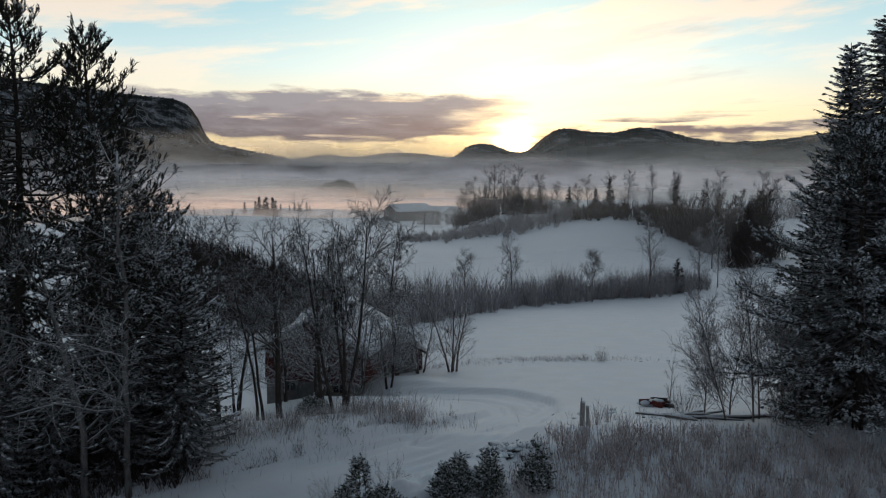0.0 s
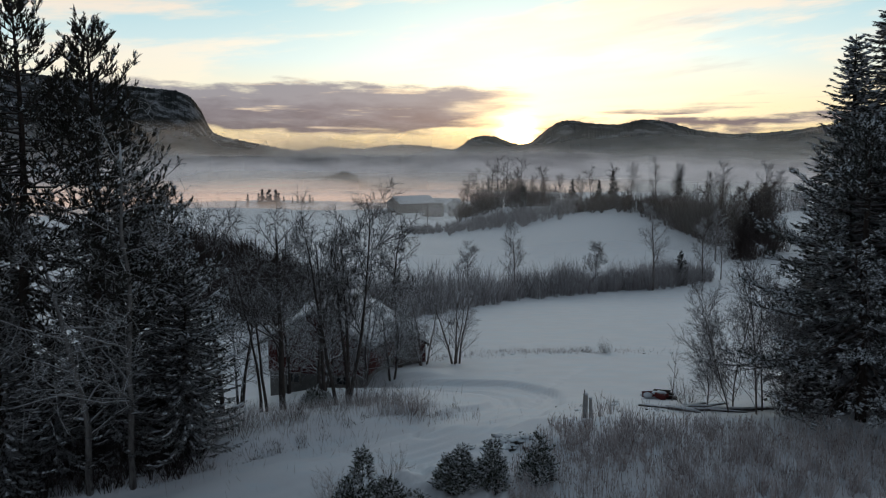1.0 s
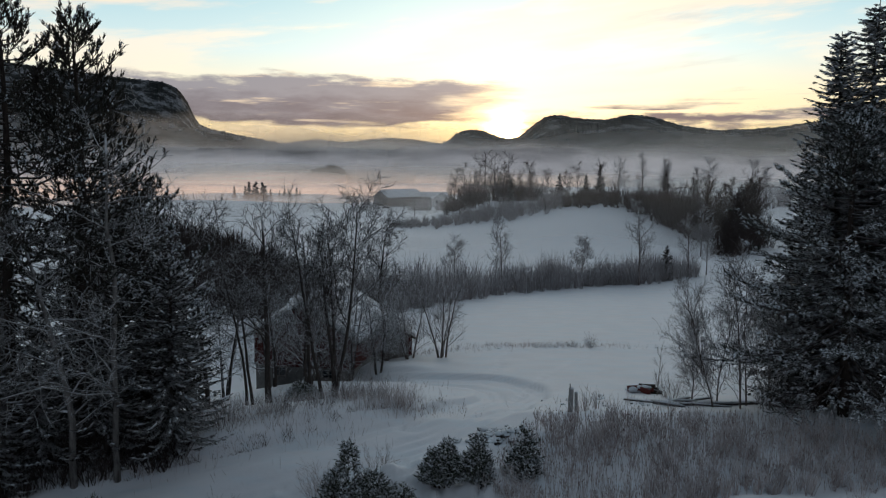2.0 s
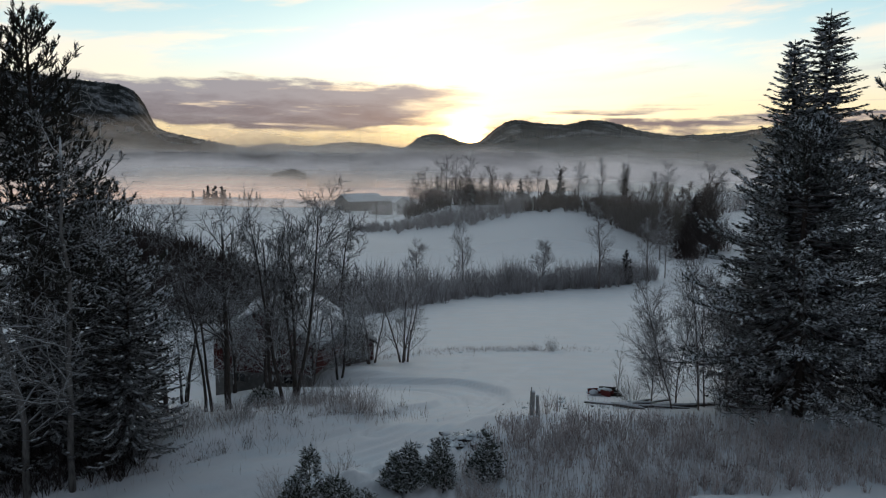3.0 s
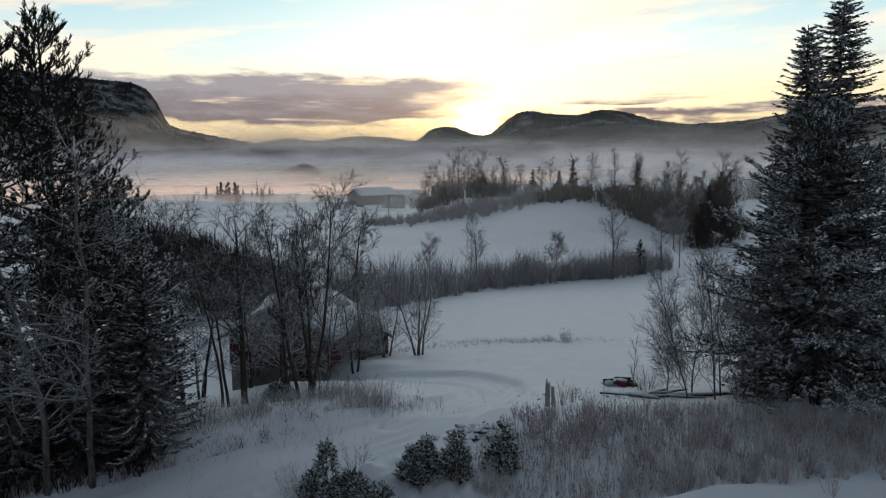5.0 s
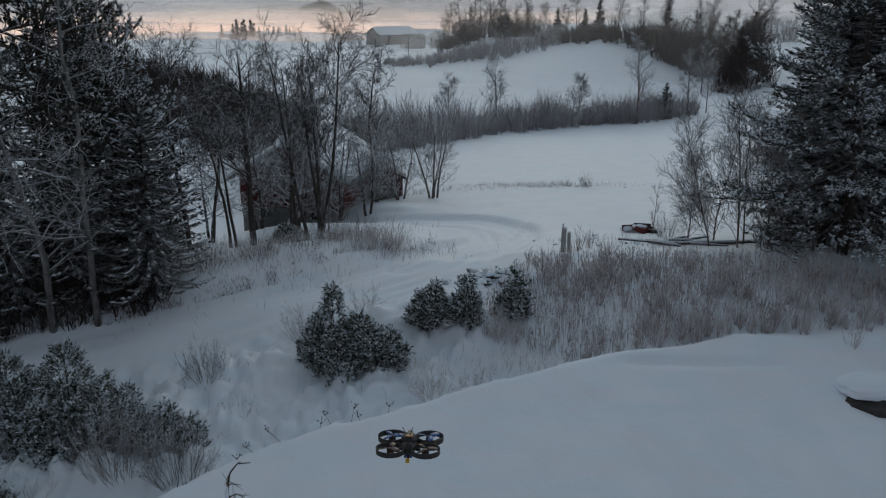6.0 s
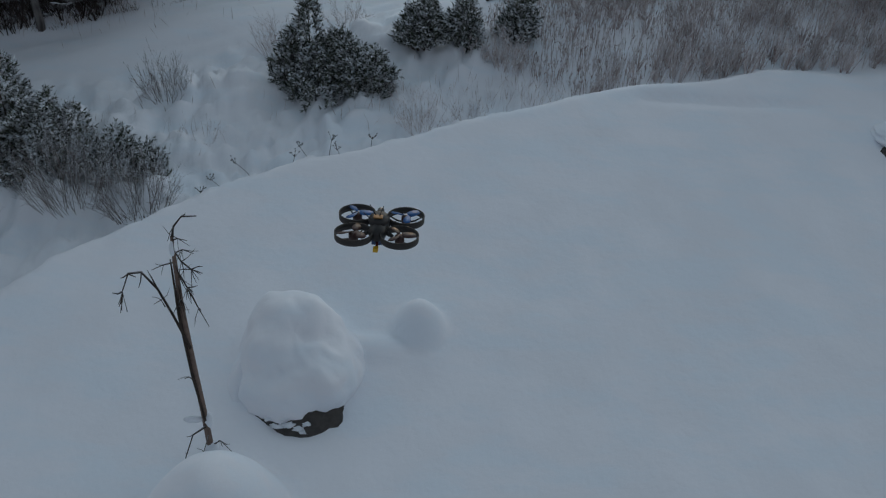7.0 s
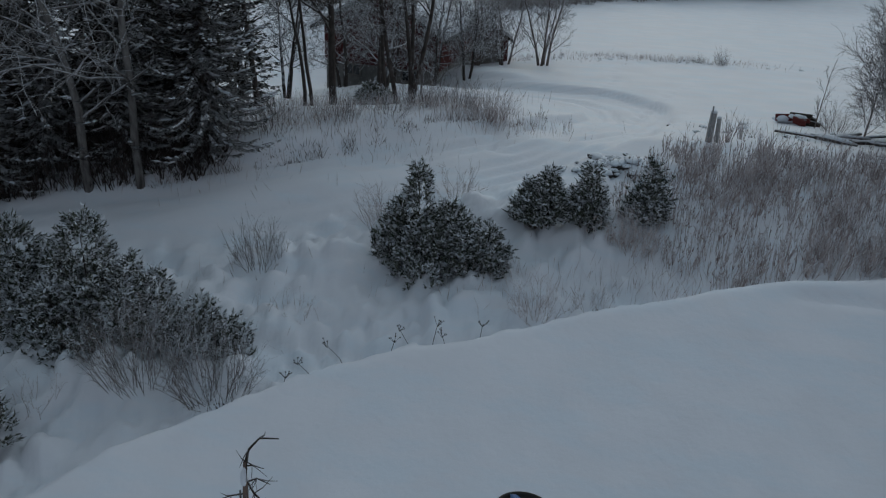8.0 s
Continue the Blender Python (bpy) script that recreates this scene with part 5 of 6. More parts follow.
def dead_tree():
    """A broken dead sapling leaning out of the snow, with crooked twigs."""
    t = thing("dead_sapling", "broken dead sapling with crooked twigs in the snow", "dead tree", on_land(-2.55, 9.9, 0.1))
    trunk = [(0.05, 0, 0), (-0.05, 0.02, 0.55), (-0.18, 0.05, 1.15), (-0.32, 0.08, 1.85), (-0.38, 0.1, 2.35), (-0.40, 0.1, 2.62)]
    g = Geo()
    g.tube(trunk, [0.060, 0.054, 0.048, 0.042, 0.034, 0.024], 9)
    part("trunk", g.mesh("trunk", plain("split_grey_wood", (0.17, 0.12, 0.10), 0.9, scale=16, bump=0.6), True), t, "split bare trunk, grey-brown")
    g = Geo()
    g.tube([(-0.02, -0.05, 0.5), (-0.2, -0.02, 1.1), (-0.36, 0.03, 1.8), (-0.43, 0.05, 2.4)], [0.02, 0.028, 0.026, 0.012], 5)
    part("bark", g.mesh("bark", BARK_DARK, True), t, "dark strip of bark")
    rr = np.random.RandomState(77)

    def twig(pts, r, forks):
        g = Geo()
        g.tube(pts, np.linspace(r, r * 0.3, len(pts)), 5)
        pts = np.array(pts)
        for _ in range(forks):
            i = rr.randint(1, len(pts) - 1)
            w = unit(pts[i + 1 if i + 1 < len(pts) else i] - pts[i - 1])
            q = pts[i] + unit(w * 0.6 + rr.randn(3) * 0.6 + np.array([0, 0, -0.3])) * (0.12 + 0.14 * rr.rand())
            g.tube([pts[i], (pts[i] + q) / 2 + rr.randn(3) * 0.012, q], [r * 0.5, r * 0.4, r * 0.2], 4)
        part("twig", g.mesh("twig", BARK_DARK, True), t)

    twig([(-0.20, 0, 1.42), (-0.42, 0, 1.78), (-0.64, 0, 2.10), (-0.86, 0, 2.28), (-1.06, 0, 2.26), (-1.18, 0, 2.06), (-1.14, 0, 1.84)], 0.022, 9)
    twig([(-0.40, 0.1, 2.6), (-0.36, 0.1, 2.72), (-0.24, 0.1, 2.82), (-0.02, 0.1, 2.83)], 0.018, 3)
    twig([(-0.40, 0.1, 2.5), (-0.28, 0.1, 2.36), (-0.14, 0.1, 2.28), (0.03, 0.08, 2.25)], 0.014, 9)
    twig([(-0.38, 0.1, 2.3), (-0.22, 0.1, 2.08), (-0.06, 0.08, 1.86), (0.10, 0.05, 1.66)], 0.014, 10)
    twig([(-0.39, 0.1, 2.35), (-0.55, 0.1, 2.32), (-0.74, 0.1, 2.26)], 0.010, 2)
    twig([(-0.37, 0.1, 2.2), (-0.30, 0.0, 2.0), (-0.25, 0.0, 1.75)], 0.010, 9)
    twig([(-0.55, 0, 1.9), (-0.60, 0, 1.98), (-0.72, 0, 1.93)], 0.010, 2)
    twig([(-0.41, 0.1, 2.58), (-0.30, 0.05, 2.62), (-0.16, 0.05, 2.60)], 0.009, 3)
    twig([(-0.40, 0.1, 2.44), (-0.26, 0.12, 2.48), (-0.10, 0.14, 2.43)], 0.010, 4)
    twig([(-0.40, 0.1, 2.40), (-0.30, 0.02, 2.22), (-0.18, 0.0, 2.05)], 0.010, 5)
    twig([(-0.38, 0.1, 2.12), (-0.33, 0.0, 1.92), (-0.36, 0.0, 1.70)], 0.009, 4)
    twig([(-0.16, 0, 1.0), (-0.26, 0, 1.06), (-0.34, 0, 1.03)], 0.010, 1)
    twig([(-0.02, -0.05, 0.42), (-0.22, -0.15, 0.36), (-0.34, -0.25, 0.10), (-0.38, -0.3, -0.15)], 0.016, 2)
    twig([(0.02, -0.05, 0.30), (-0.04, -0.2, 0.15), (-0.18, -0.3, 0.0)], 0.010, 2)
    twig([(0.06, 0, 0.12), (0.22, -0.05, 0.22), (0.42, -0.1, 0.10)], 0.012, 3)
    for p, s in (((-0.40, 0.08, 2.50), (0.045, 0.045, 0.08)), ((0.0, 0.03, 0.46), (0.085, 0.07, 0.12)), ((-0.24, -0.02, 0.50), (0.17, 0.05, 0.045)), ((0.05, 0.0, 0.05), (0.13, 0.12, 0.12))):
        blob("snow", p, s, 31, SNOW_PAD, 0.2, parent=t, label="snow clinging to the trunk", n=14, m=9)
    shape = Matrix(((0.8, 0, 0.122, 0), (0, 0.8, 0, 0), (0, 0, 1.42, 0), (0, 0, 0, 1)))
    for child in t.children:
        child.data.transform(shape)


dead_tree()

# ---------------------------------------------------------------- junipers, shrubs, dead stalks
juniper("large juniper bush with a pointed spire, snow-flecked", on_land(-2.1, 17.75, 0.1), [(0.0, 0.0, 2.3, 0.38), (0.62, 0.1, 1.50, 0.62), (1.32, 0.0, 1.15, 0.38, 0.08), (-0.38, 0.0, 1.3, 0.36, -0.08), (0.2, -0.2, 1.2, 0.6)], 101, 4200)
juniper("juniper bush of two rounded lobes, snow-flecked", on_land(0.40, 18.85, 0.1), [(0.0, 0.0, 1.15, 0.34), (-0.32, 0.1, 0.9, 0.30)], 102, 1300)
juniper("slim upright juniper bush, snow-flecked", on_land(1.25, 18.9, 0.1), [(0.0, 0.0, 1.36, 0.27), (-0.12, 0.1, 0.9, 0.22)], 103, 900)
juniper("brownish juniper at the edge of the dead grass", on_land(2.52, 19.3, 0.1), [(0.0, 0.0, 1.40, 0.26), (0.14, 0, 0.95, 0.25), (-0.14, 0.0, 0.85, 0.25)], 104, 1000)
juniper("broad spreading juniper heavy with snow", on_land(-7.4, 15.4, 0.1), [(-0.1, 0.0, 2.55, 0.95), (-1.2, 0.1, 2.25, 0.85, -0.12), (0.85, 0.0, 1.55, 0.6, 0.15), (1.75, -0.1, 1.15, 0.45, 0.2), (2.35, -0.2, 0.85, 0.36, 0.2), (-0.5, -0.4, 1.3, 0.8)], 105, 6200)
juniper("juniper bush at the foot of the mound", on_land(-8.1, 12.9, 0.1), [(0.0, 0.0, 1.9, 0.5), (-0.5, 0.2, 1.5, 0.6)], 106, 1800)
juniper("small round dark juniper on the bank", on_land(-4.9, 26.5, 0.05), [(0.0, 0.0, 0.75, 0.5), (0.4, 0.0, 0.55, 0.35)], 107, 700)

shrub("leafless twiggy shrub in the hummocky snow", on_land(-5.2, 17.45), 0.95, 1.3, 60, 111)
shrub("wide rimed shrub of thin brown twigs", on_land(-6.1, 14.4), 1.45, 2.2, 130, 112)
shrub("wide rimed shrub of thin brown twigs", on_land(-4.9, 14.35), 1.25, 1.7, 100, 113)
shrub("tuft of dry stalks behind the mound", on_land(0.3, 16.6), 0.95, 1.0, 45, 114, STALK)
shrub("tuft of dry stalks behind the mound", on_land(1.3, 17.0), 0.7, 0.9, 30, 115, STALK)
shrub("dry twigs behind the pointed juniper", on_land(-2.9, 18.9), 1.05, 1.3, 50, 116, STALK)
shrub("dry twigs behind the pointed juniper", on_land(-1.5, 19.6), 0.8, 1.2, 35, 117, STALK)
shrub("dry twigs beside the brown juniper", on_land(2.2, 18.5), 0.9, 1.0, 60, 118, STALK)
shrub("brown brush on the island in the drive", on_land(-1.1, 24.5), 1.05, 1.5, 95, 119, STALK)
shrub("upright twigs at the birch foot", on_land(-2.9, 24.5), 1.35, 1.3, 55, 120, TWIG)
shrub("upright twigs at the birch foot", on_land(-2.0, 24.6), 1.0, 1.0, 35, 121, TWIG)
shrub("rimed brush on the road bank", on_land(-4.9, 22.4), 0.9, 1.5, 60, 122)
shrub("rimed brush on the road bank", on_land(-6.3, 21.6), 1.2, 1.6, 55, 123)
shrub("rimed brush on the road bank", on_land(-3.7, 23.2), 0.7, 1.6, 55, 124)
shrub("rimed brush on the road bank", on_land(-7.0, 20.6), 1.3, 0.9, 25, 125)
shrub("thin twigs behind the timber heap", on_land(8.9, 26.4), 1.1, 1.2, 40, 126)
shrub("lone dry bush at the field's edge", on_land(8.7, 39.3), 0.85, 0.45, 26, 127)
shrub("low dry bush at the field's edge", on_land(7.6, 39.4), 0.5, 0.6, 20, 128)
shrub("rimed undergrowth beneath the spruces", on_land(11.6, 23.4), 1.3, 2.4, 90, 129)
shrub("rimed undergrowth beneath the spruces", on_land(14.0, 22.9), 1.1, 2.4, 80, 130)
shrub("dark undergrowth at the wood's edge", on_land(-9.2, 19.7), 0.9, 2.0, 60, 131, TWIG_DARK)
shrub("dark undergrowth at the wood's edge", on_land(-11.5, 19.3), 0.9, 2.0, 60, 132, TWIG_DARK)
shrub("sparse dry stalks in the snow", on_land(-4.2, 16.2), 0.55, 1.2, 14, 133, STALK)
shrub("sparse dry stalks in the snow", on_land(-7.6, 13.7), 0.7, 1.3, 18, 134, STALK)


def umbel(at, height, lean, seed):
    """A dry cow-parsley stalk with a dark seed head."""
    rr = np.random.RandomState(seed)
    t = thing("dry_weed", "dry weed stalk with dark seed heads at the mound's edge", "weed", at, "dry weeds")
    g = Geo()
    tip = np.array([lean[0], lean[1], height])
    g.tube([(0, 0, -0.1), tip * np.array([0.4, 0.4, 0.55]), tip], [0.006, 0.005, 0.004], 4)
    part("stalk", g.mesh("stalk", BARK_DARK), t)
    g = Geo()
    for k in range(7):
        a = rr.rand() * 6.28
        q = tip + np.array([math.cos(a) * 0.09, math.sin(a) * 0.09, 0.03 + 0.06 * rr.rand()]) * (0.6 + 0.6 * rr.rand())
        g.tube([tip - np.array([0, 0, 0.04]), q], [0.004, 0.003], 3)
        g.lump(q, (0.015, 0.015, 0.012), rr, 0.3, 5, 3)
    part("seed_head", g.mesh("seed_head", BARK_DARK), t)


for i, (x, y, h, lx) in enumerate(((-2.2, 15.2, 0.62, 0.12), (-1.5, 15.5, 0.72, 0.10), (-1.2, 15.6, 0.55, -0.12), (-2.8, 14.9, 0.5, -0.35), (-3.3, 14.7, 0.42, -0.30), (-3.8, 14.5, 0.36, 0.06), (-0.7, 15.9, 0.6, 0.05), (-1.8, 15.5, 0.6, -0.25), (-4.6, 13.8, 0.35, 0.05))):
    umbel(on_land(x, y), h, (lx, 0.0), 140 + i)


def dead_grass():
    """The rimed field of withered willowherb on the right."""
    rr = np.random.RandomState(9)
    n = 19000
    x, y = rr.rand(n) * 24 + 1.2, rr.rand(n) * 6.5 + 16.6
    crest = np.interp(x, CREST_X, CREST_Y)
    top = np.interp(x, [1.2, 3.2, 6, 10, 13, 25], [19.0, 22.0, 22.4, 22.4, 21.7, 21.2])
    low = np.maximum(crest + 0.45, np.interp(x, [1.2, 2.5, 4, 6], [18.6, 18.2, 17.4, 17.0]))
    patch = wave(x, y, 1.8, 21) + 0.5 * wave(x, y, 0.6, 22)
    keep = (y > low + 0.25 * wave(x, y, 1.0, 23)) & (y < top + 0.35 * wave(x, y, 1.3, 24)) & (patch > -0.7 + 0.75 * rr.rand(n))
    x, y = x[keep], y[keep]
    n = len(x)
    h = (0.28 + 0.36 * rr.rand(n)) * (1 + 0.25 * wave(x, y, 1.5, 25)) * np.interp(x, [1, 3, 8], [0.7, 0.9, 1.0])
    b = np.stack([x, y * DEEP, land(x, y) - 0.03], -1)
    w = unit(np.stack([rr.randn(n) * 0.13, rr.randn(n) * 0.13, np.ones(n)], -1)) * h[:, None]
    a = rr.rand(n) * 3.14
    g = Geo()
    side = np.stack([np.cos(a), np.sin(a), 0 * a], -1)
    g.blades(b, w, side * 0.008)
    for k in range(4):
        t = 0.45 + 0.5 * rr.rand(n)
        ww = unit(w + rr.randn(n, 3) * 0.35 * h[:, None]) * (0.06 + 0.09 * rr.rand(n))[:, None]
        g.spikes(b + w * t[:, None], ww, unit(np.cross(ww, rr.randn(n, 3))) * 0.013)
    tagged(new("dead_grass", g.mesh("dead_grass", STALK)), "rimed withered stalks standing thick in the snow", "grass", kind="stuff")


dead_grass()


def scattered_stalks():
    rr = np.random.RandomState(10)
    g = Geo()
    for cx, cy, sx, sy, n, hh in ((-0.5, 17.4, 2.2, 0.7, 160, 0.4), (-5.5, 22.2, 2.6, 0.9, 1100, 0.5), (-2.2, 24.2, 2.4, 0.9, 1300, 0.5), (-4.5, 25.5, 3.0, 1.0, 500, 0.4), (6.0, 39.6, 4.5, 0.6, 1100, 0.32), (0.5, 38.6, 2.5, 0.5, 300, 0.3), (-6.0, 16.4, 2.0, 1.0, 60, 0.4), (7.5, 24.6, 3.0, 1.0, 200, 0.35), (-8.6, 20.2, 2.4, 0.6, 600, 0.5), (2.6, 17.6, 1.4, 0.5, 260, 0.45), (-3.0, 27.5, 3.0, 1.4, 160, 0.5)):
        x, y = cx + rr.randn(n) * sx * 0.55, cy + rr.randn(n) * sy * 0.6
        ok = y > np.interp(x, CREST_X, CREST_Y) + 0.3
        x, y = x[ok], y[ok]
        n = len(x)
        b = np.stack([x, y * DEEP, land(x, y) - 0.02], -1)
        w = unit(np.stack([rr.randn(n) * 0.3, rr.randn(n) * 0.3, np.ones(n)], -1)) * (hh * (0.4 + 0.8 * rr.rand(n)))[:, None]
        a = rr.rand(n) * 3.14
        g.blades(b, w, np.stack([np.cos(a), np.sin(a), 0 * a], -1) * 0.006)
    tagged(new("dry_stalks", g.mesh("dry_stalks", STALK)), "scattered dry stalks poking out of the snow", "grass", kind="stuff")


scattered_stalks()


def bank_grass():
    """Dry grass and twigs along the lip of the bank above the drive."""
    rr = np.random.RandomState(12)
    n = 5200
    x = -13 + 13.5 * rr.rand(n)
    y = np.interp(x, [q[0] for q in DRIVE], [q[1] for q in DRIVE]) + np.interp(x, [-13, -6, -2], [1.15, 1.35, 2.1]) + np.abs(rr.randn(n)) * 0.4
    keep = wave(x, y, 0.9, 43) + 0.6 * wave(x, y, 0.35, 44) > -0.25 + 0.9 * rr.rand(n)
    x, y = x[keep], y[keep]
    n = len(x)
    b = np.stack([x, y * DEEP, land(x, y) - 0.02], -1)
    h = (0.12 + 0.45 * rr.rand(n) ** 2) * (0.6 + 0.5 * wave(x, y, 1.6, 41))
    h = np.maximum(h, 0.06)
    w = unit(np.stack([rr.randn(n) * 0.35, rr.randn(n) * 0.35 - 0.2, np.ones(n)], -1)) * h[:, None]
    a = rr.rand(n) * 3.14
    g = Geo()
    g.blades(b, w, np.stack([np.cos(a), np.sin(a), 0 * a], -1) * 0.007)
    tagged(new("bank_grass", g.mesh("bank_grass", TWIG)), "dry grass along the lip of the road bank", "grass", kind="stuff")


bank_grass()


# ---------------------------------------------------------------- post, timber heap, stones
def marker_post():
    t = thing("marker_post", "grey weathered post with a thin rod beside the drive", "post", on_land(4.5, 23.1, 0.1))
    g = Geo()
    g.tube([(0, 0, 0), (0, 0, 0.5), (0.01, 0, 0.86)], [0.085, 0.085, 0.08], 10)
    part("post", g.mesh("post", PALE_WOOD, True), t)
    g = Geo()
    g.tube([(0.2, 0.02, 0), (0.17, 0.02, 0.72)], [0.06, 0.055], 8)
    part("stake", g.mesh("stake", PALE_WOOD, True), t)
    g = Geo()
    g.tube([(-0.03, -0.06, 0.1), (-0.04, -0.06, 1.04)], [0.022, 0.02], 6)
    part("rod", g.mesh("rod", GALV, True), t)
    blob("snow_cap", (0.01, 0, 0.88), (0.085, 0.085, 0.05), 41, SNOW_PAD, 0.2, parent=t, n=12, m=8)
    blob("snow_cap", (0.17, 0.02, 0.74), (0.06, 0.06, 0.04), 42, SNOW_PAD, 0.2, parent=t, n=12, m=8)


marker_post()


def timber_heap():
    rr = np.random.RandomState(5)
    for i in range(11):
        x, y = 9.3 + 1.4 * rr.randn() * 0.7 + 0.25 * i - 1.2, 25.3 - 0.12 * i + 0.5 * rr.randn()
        t = thing("log", "weathered log lying half under the snow", "log", on_land(x, y, 0.0), "lying logs", turn=-0.25 + 0.35 * rr.randn())
        ln, r = 0.9 + 1.2 * rr.rand(), 0.03 + 0.035 * rr.rand()
        g = Geo()
        g.tube([(-ln / 2, 0, r), (0, 0.02, r * 1.1), (ln / 2, 0, r)], [r, r * 0.95, r * 0.85], 9)
        part("trunk", g.mesh("trunk", BARK, True), t)
        blob("snow_cap", (0.05 * ln, 0, 2.0 * r), (ln * 0.42, r * 0.9, r * 0.5), 50 + i, SNOW_PAD, 0.25, parent=t, n=18, m=8)
    t = thing("board_heap", "heap of old boards, some dark red, under snow", "scrap heap", on_land(8.1, 27.6, 0.05))
    for i in range(9):
        g = Geo()
        a, b = rr.rand() * 0.45 + 0.4, 0.06 + 0.06 * rr.rand()
        g.box(-a / 2, a / 2, -0.025, 0.025, -b, b)
        o = part("board", g.mesh("board", RED_BOARD if i % 2 == 0 else BARK_DARK), t)
        o.location, o.rotation_euler = (rr.randn() * 0.36, rr.randn() * 0.25, 0.08 + 0.2 * rr.rand()), (rr.randn() * 0.6, rr.randn() * 0.5, rr.randn() * 0.9)
    for p, s in (((-0.32, 0.05, 0.20), (0.22, 0.2, 0.10)), ((0.22, 0.1, 0.22), (0.25, 0.2, 0.10)), ((0.0, 0.25, 0.12), (0.55, 0.3, 0.14)), ((0.45, -0.1, 0.08), (0.25, 0.2, 0.10)), ((-0.05, -0.12, 0.32), (0.14, 0.12, 0.06))):
        blob("snow_cap", p, s, 62, SNOW_PAD, 0.3, parent=t, n=18, m=10)


timber_heap()


def stone_heaps():
    rr = np.random.RandomState(6)
    spots = [(1.9 + 0.55 * rr.randn(), 21.2 + 0.30 * rr.randn(), 0.06 + 0.11 * rr.rand() ** 2) for _ in range(46)]
    spots += [(6.2 + 1.8 * rr.randn(), 25.0 + 0.8 * rr.randn(), 0.04 + 0.07 * rr.rand()) for _ in range(22)]
    spots += [(6.0 + 3.2 * rr.randn(), 39.6 + 0.5 * rr.randn(), 0.05 + 0.06 * rr.rand()) for _ in range(14)]
    for i, (x, y, r) in enumerate(spots):
        t = thing("stone", "stone half buried in snow", "stone", on_land(x, y, 0.7 * r), "half-buried stones", turn=rr.rand() * 6)
        sx, sy = 0.8 + 0.8 * rr.rand(), 0.7 + 0.5 * rr.rand()
        blob("rock", (0, 0, r * 0.35), (r * sx, r * sy, r * 0.8), 70 + i, ROCK, 0.6, parent=t, n=12, m=8)
        blob("snow_cap", (0.15 * r, 0.15 * r, r * 0.85), (r * sx * 1.05, r * sy * 1.05, r * 0.42), 170 + i, SNOW_PAD, 0.6, 0.5, parent=t, n=12, m=8)


stone_heaps()


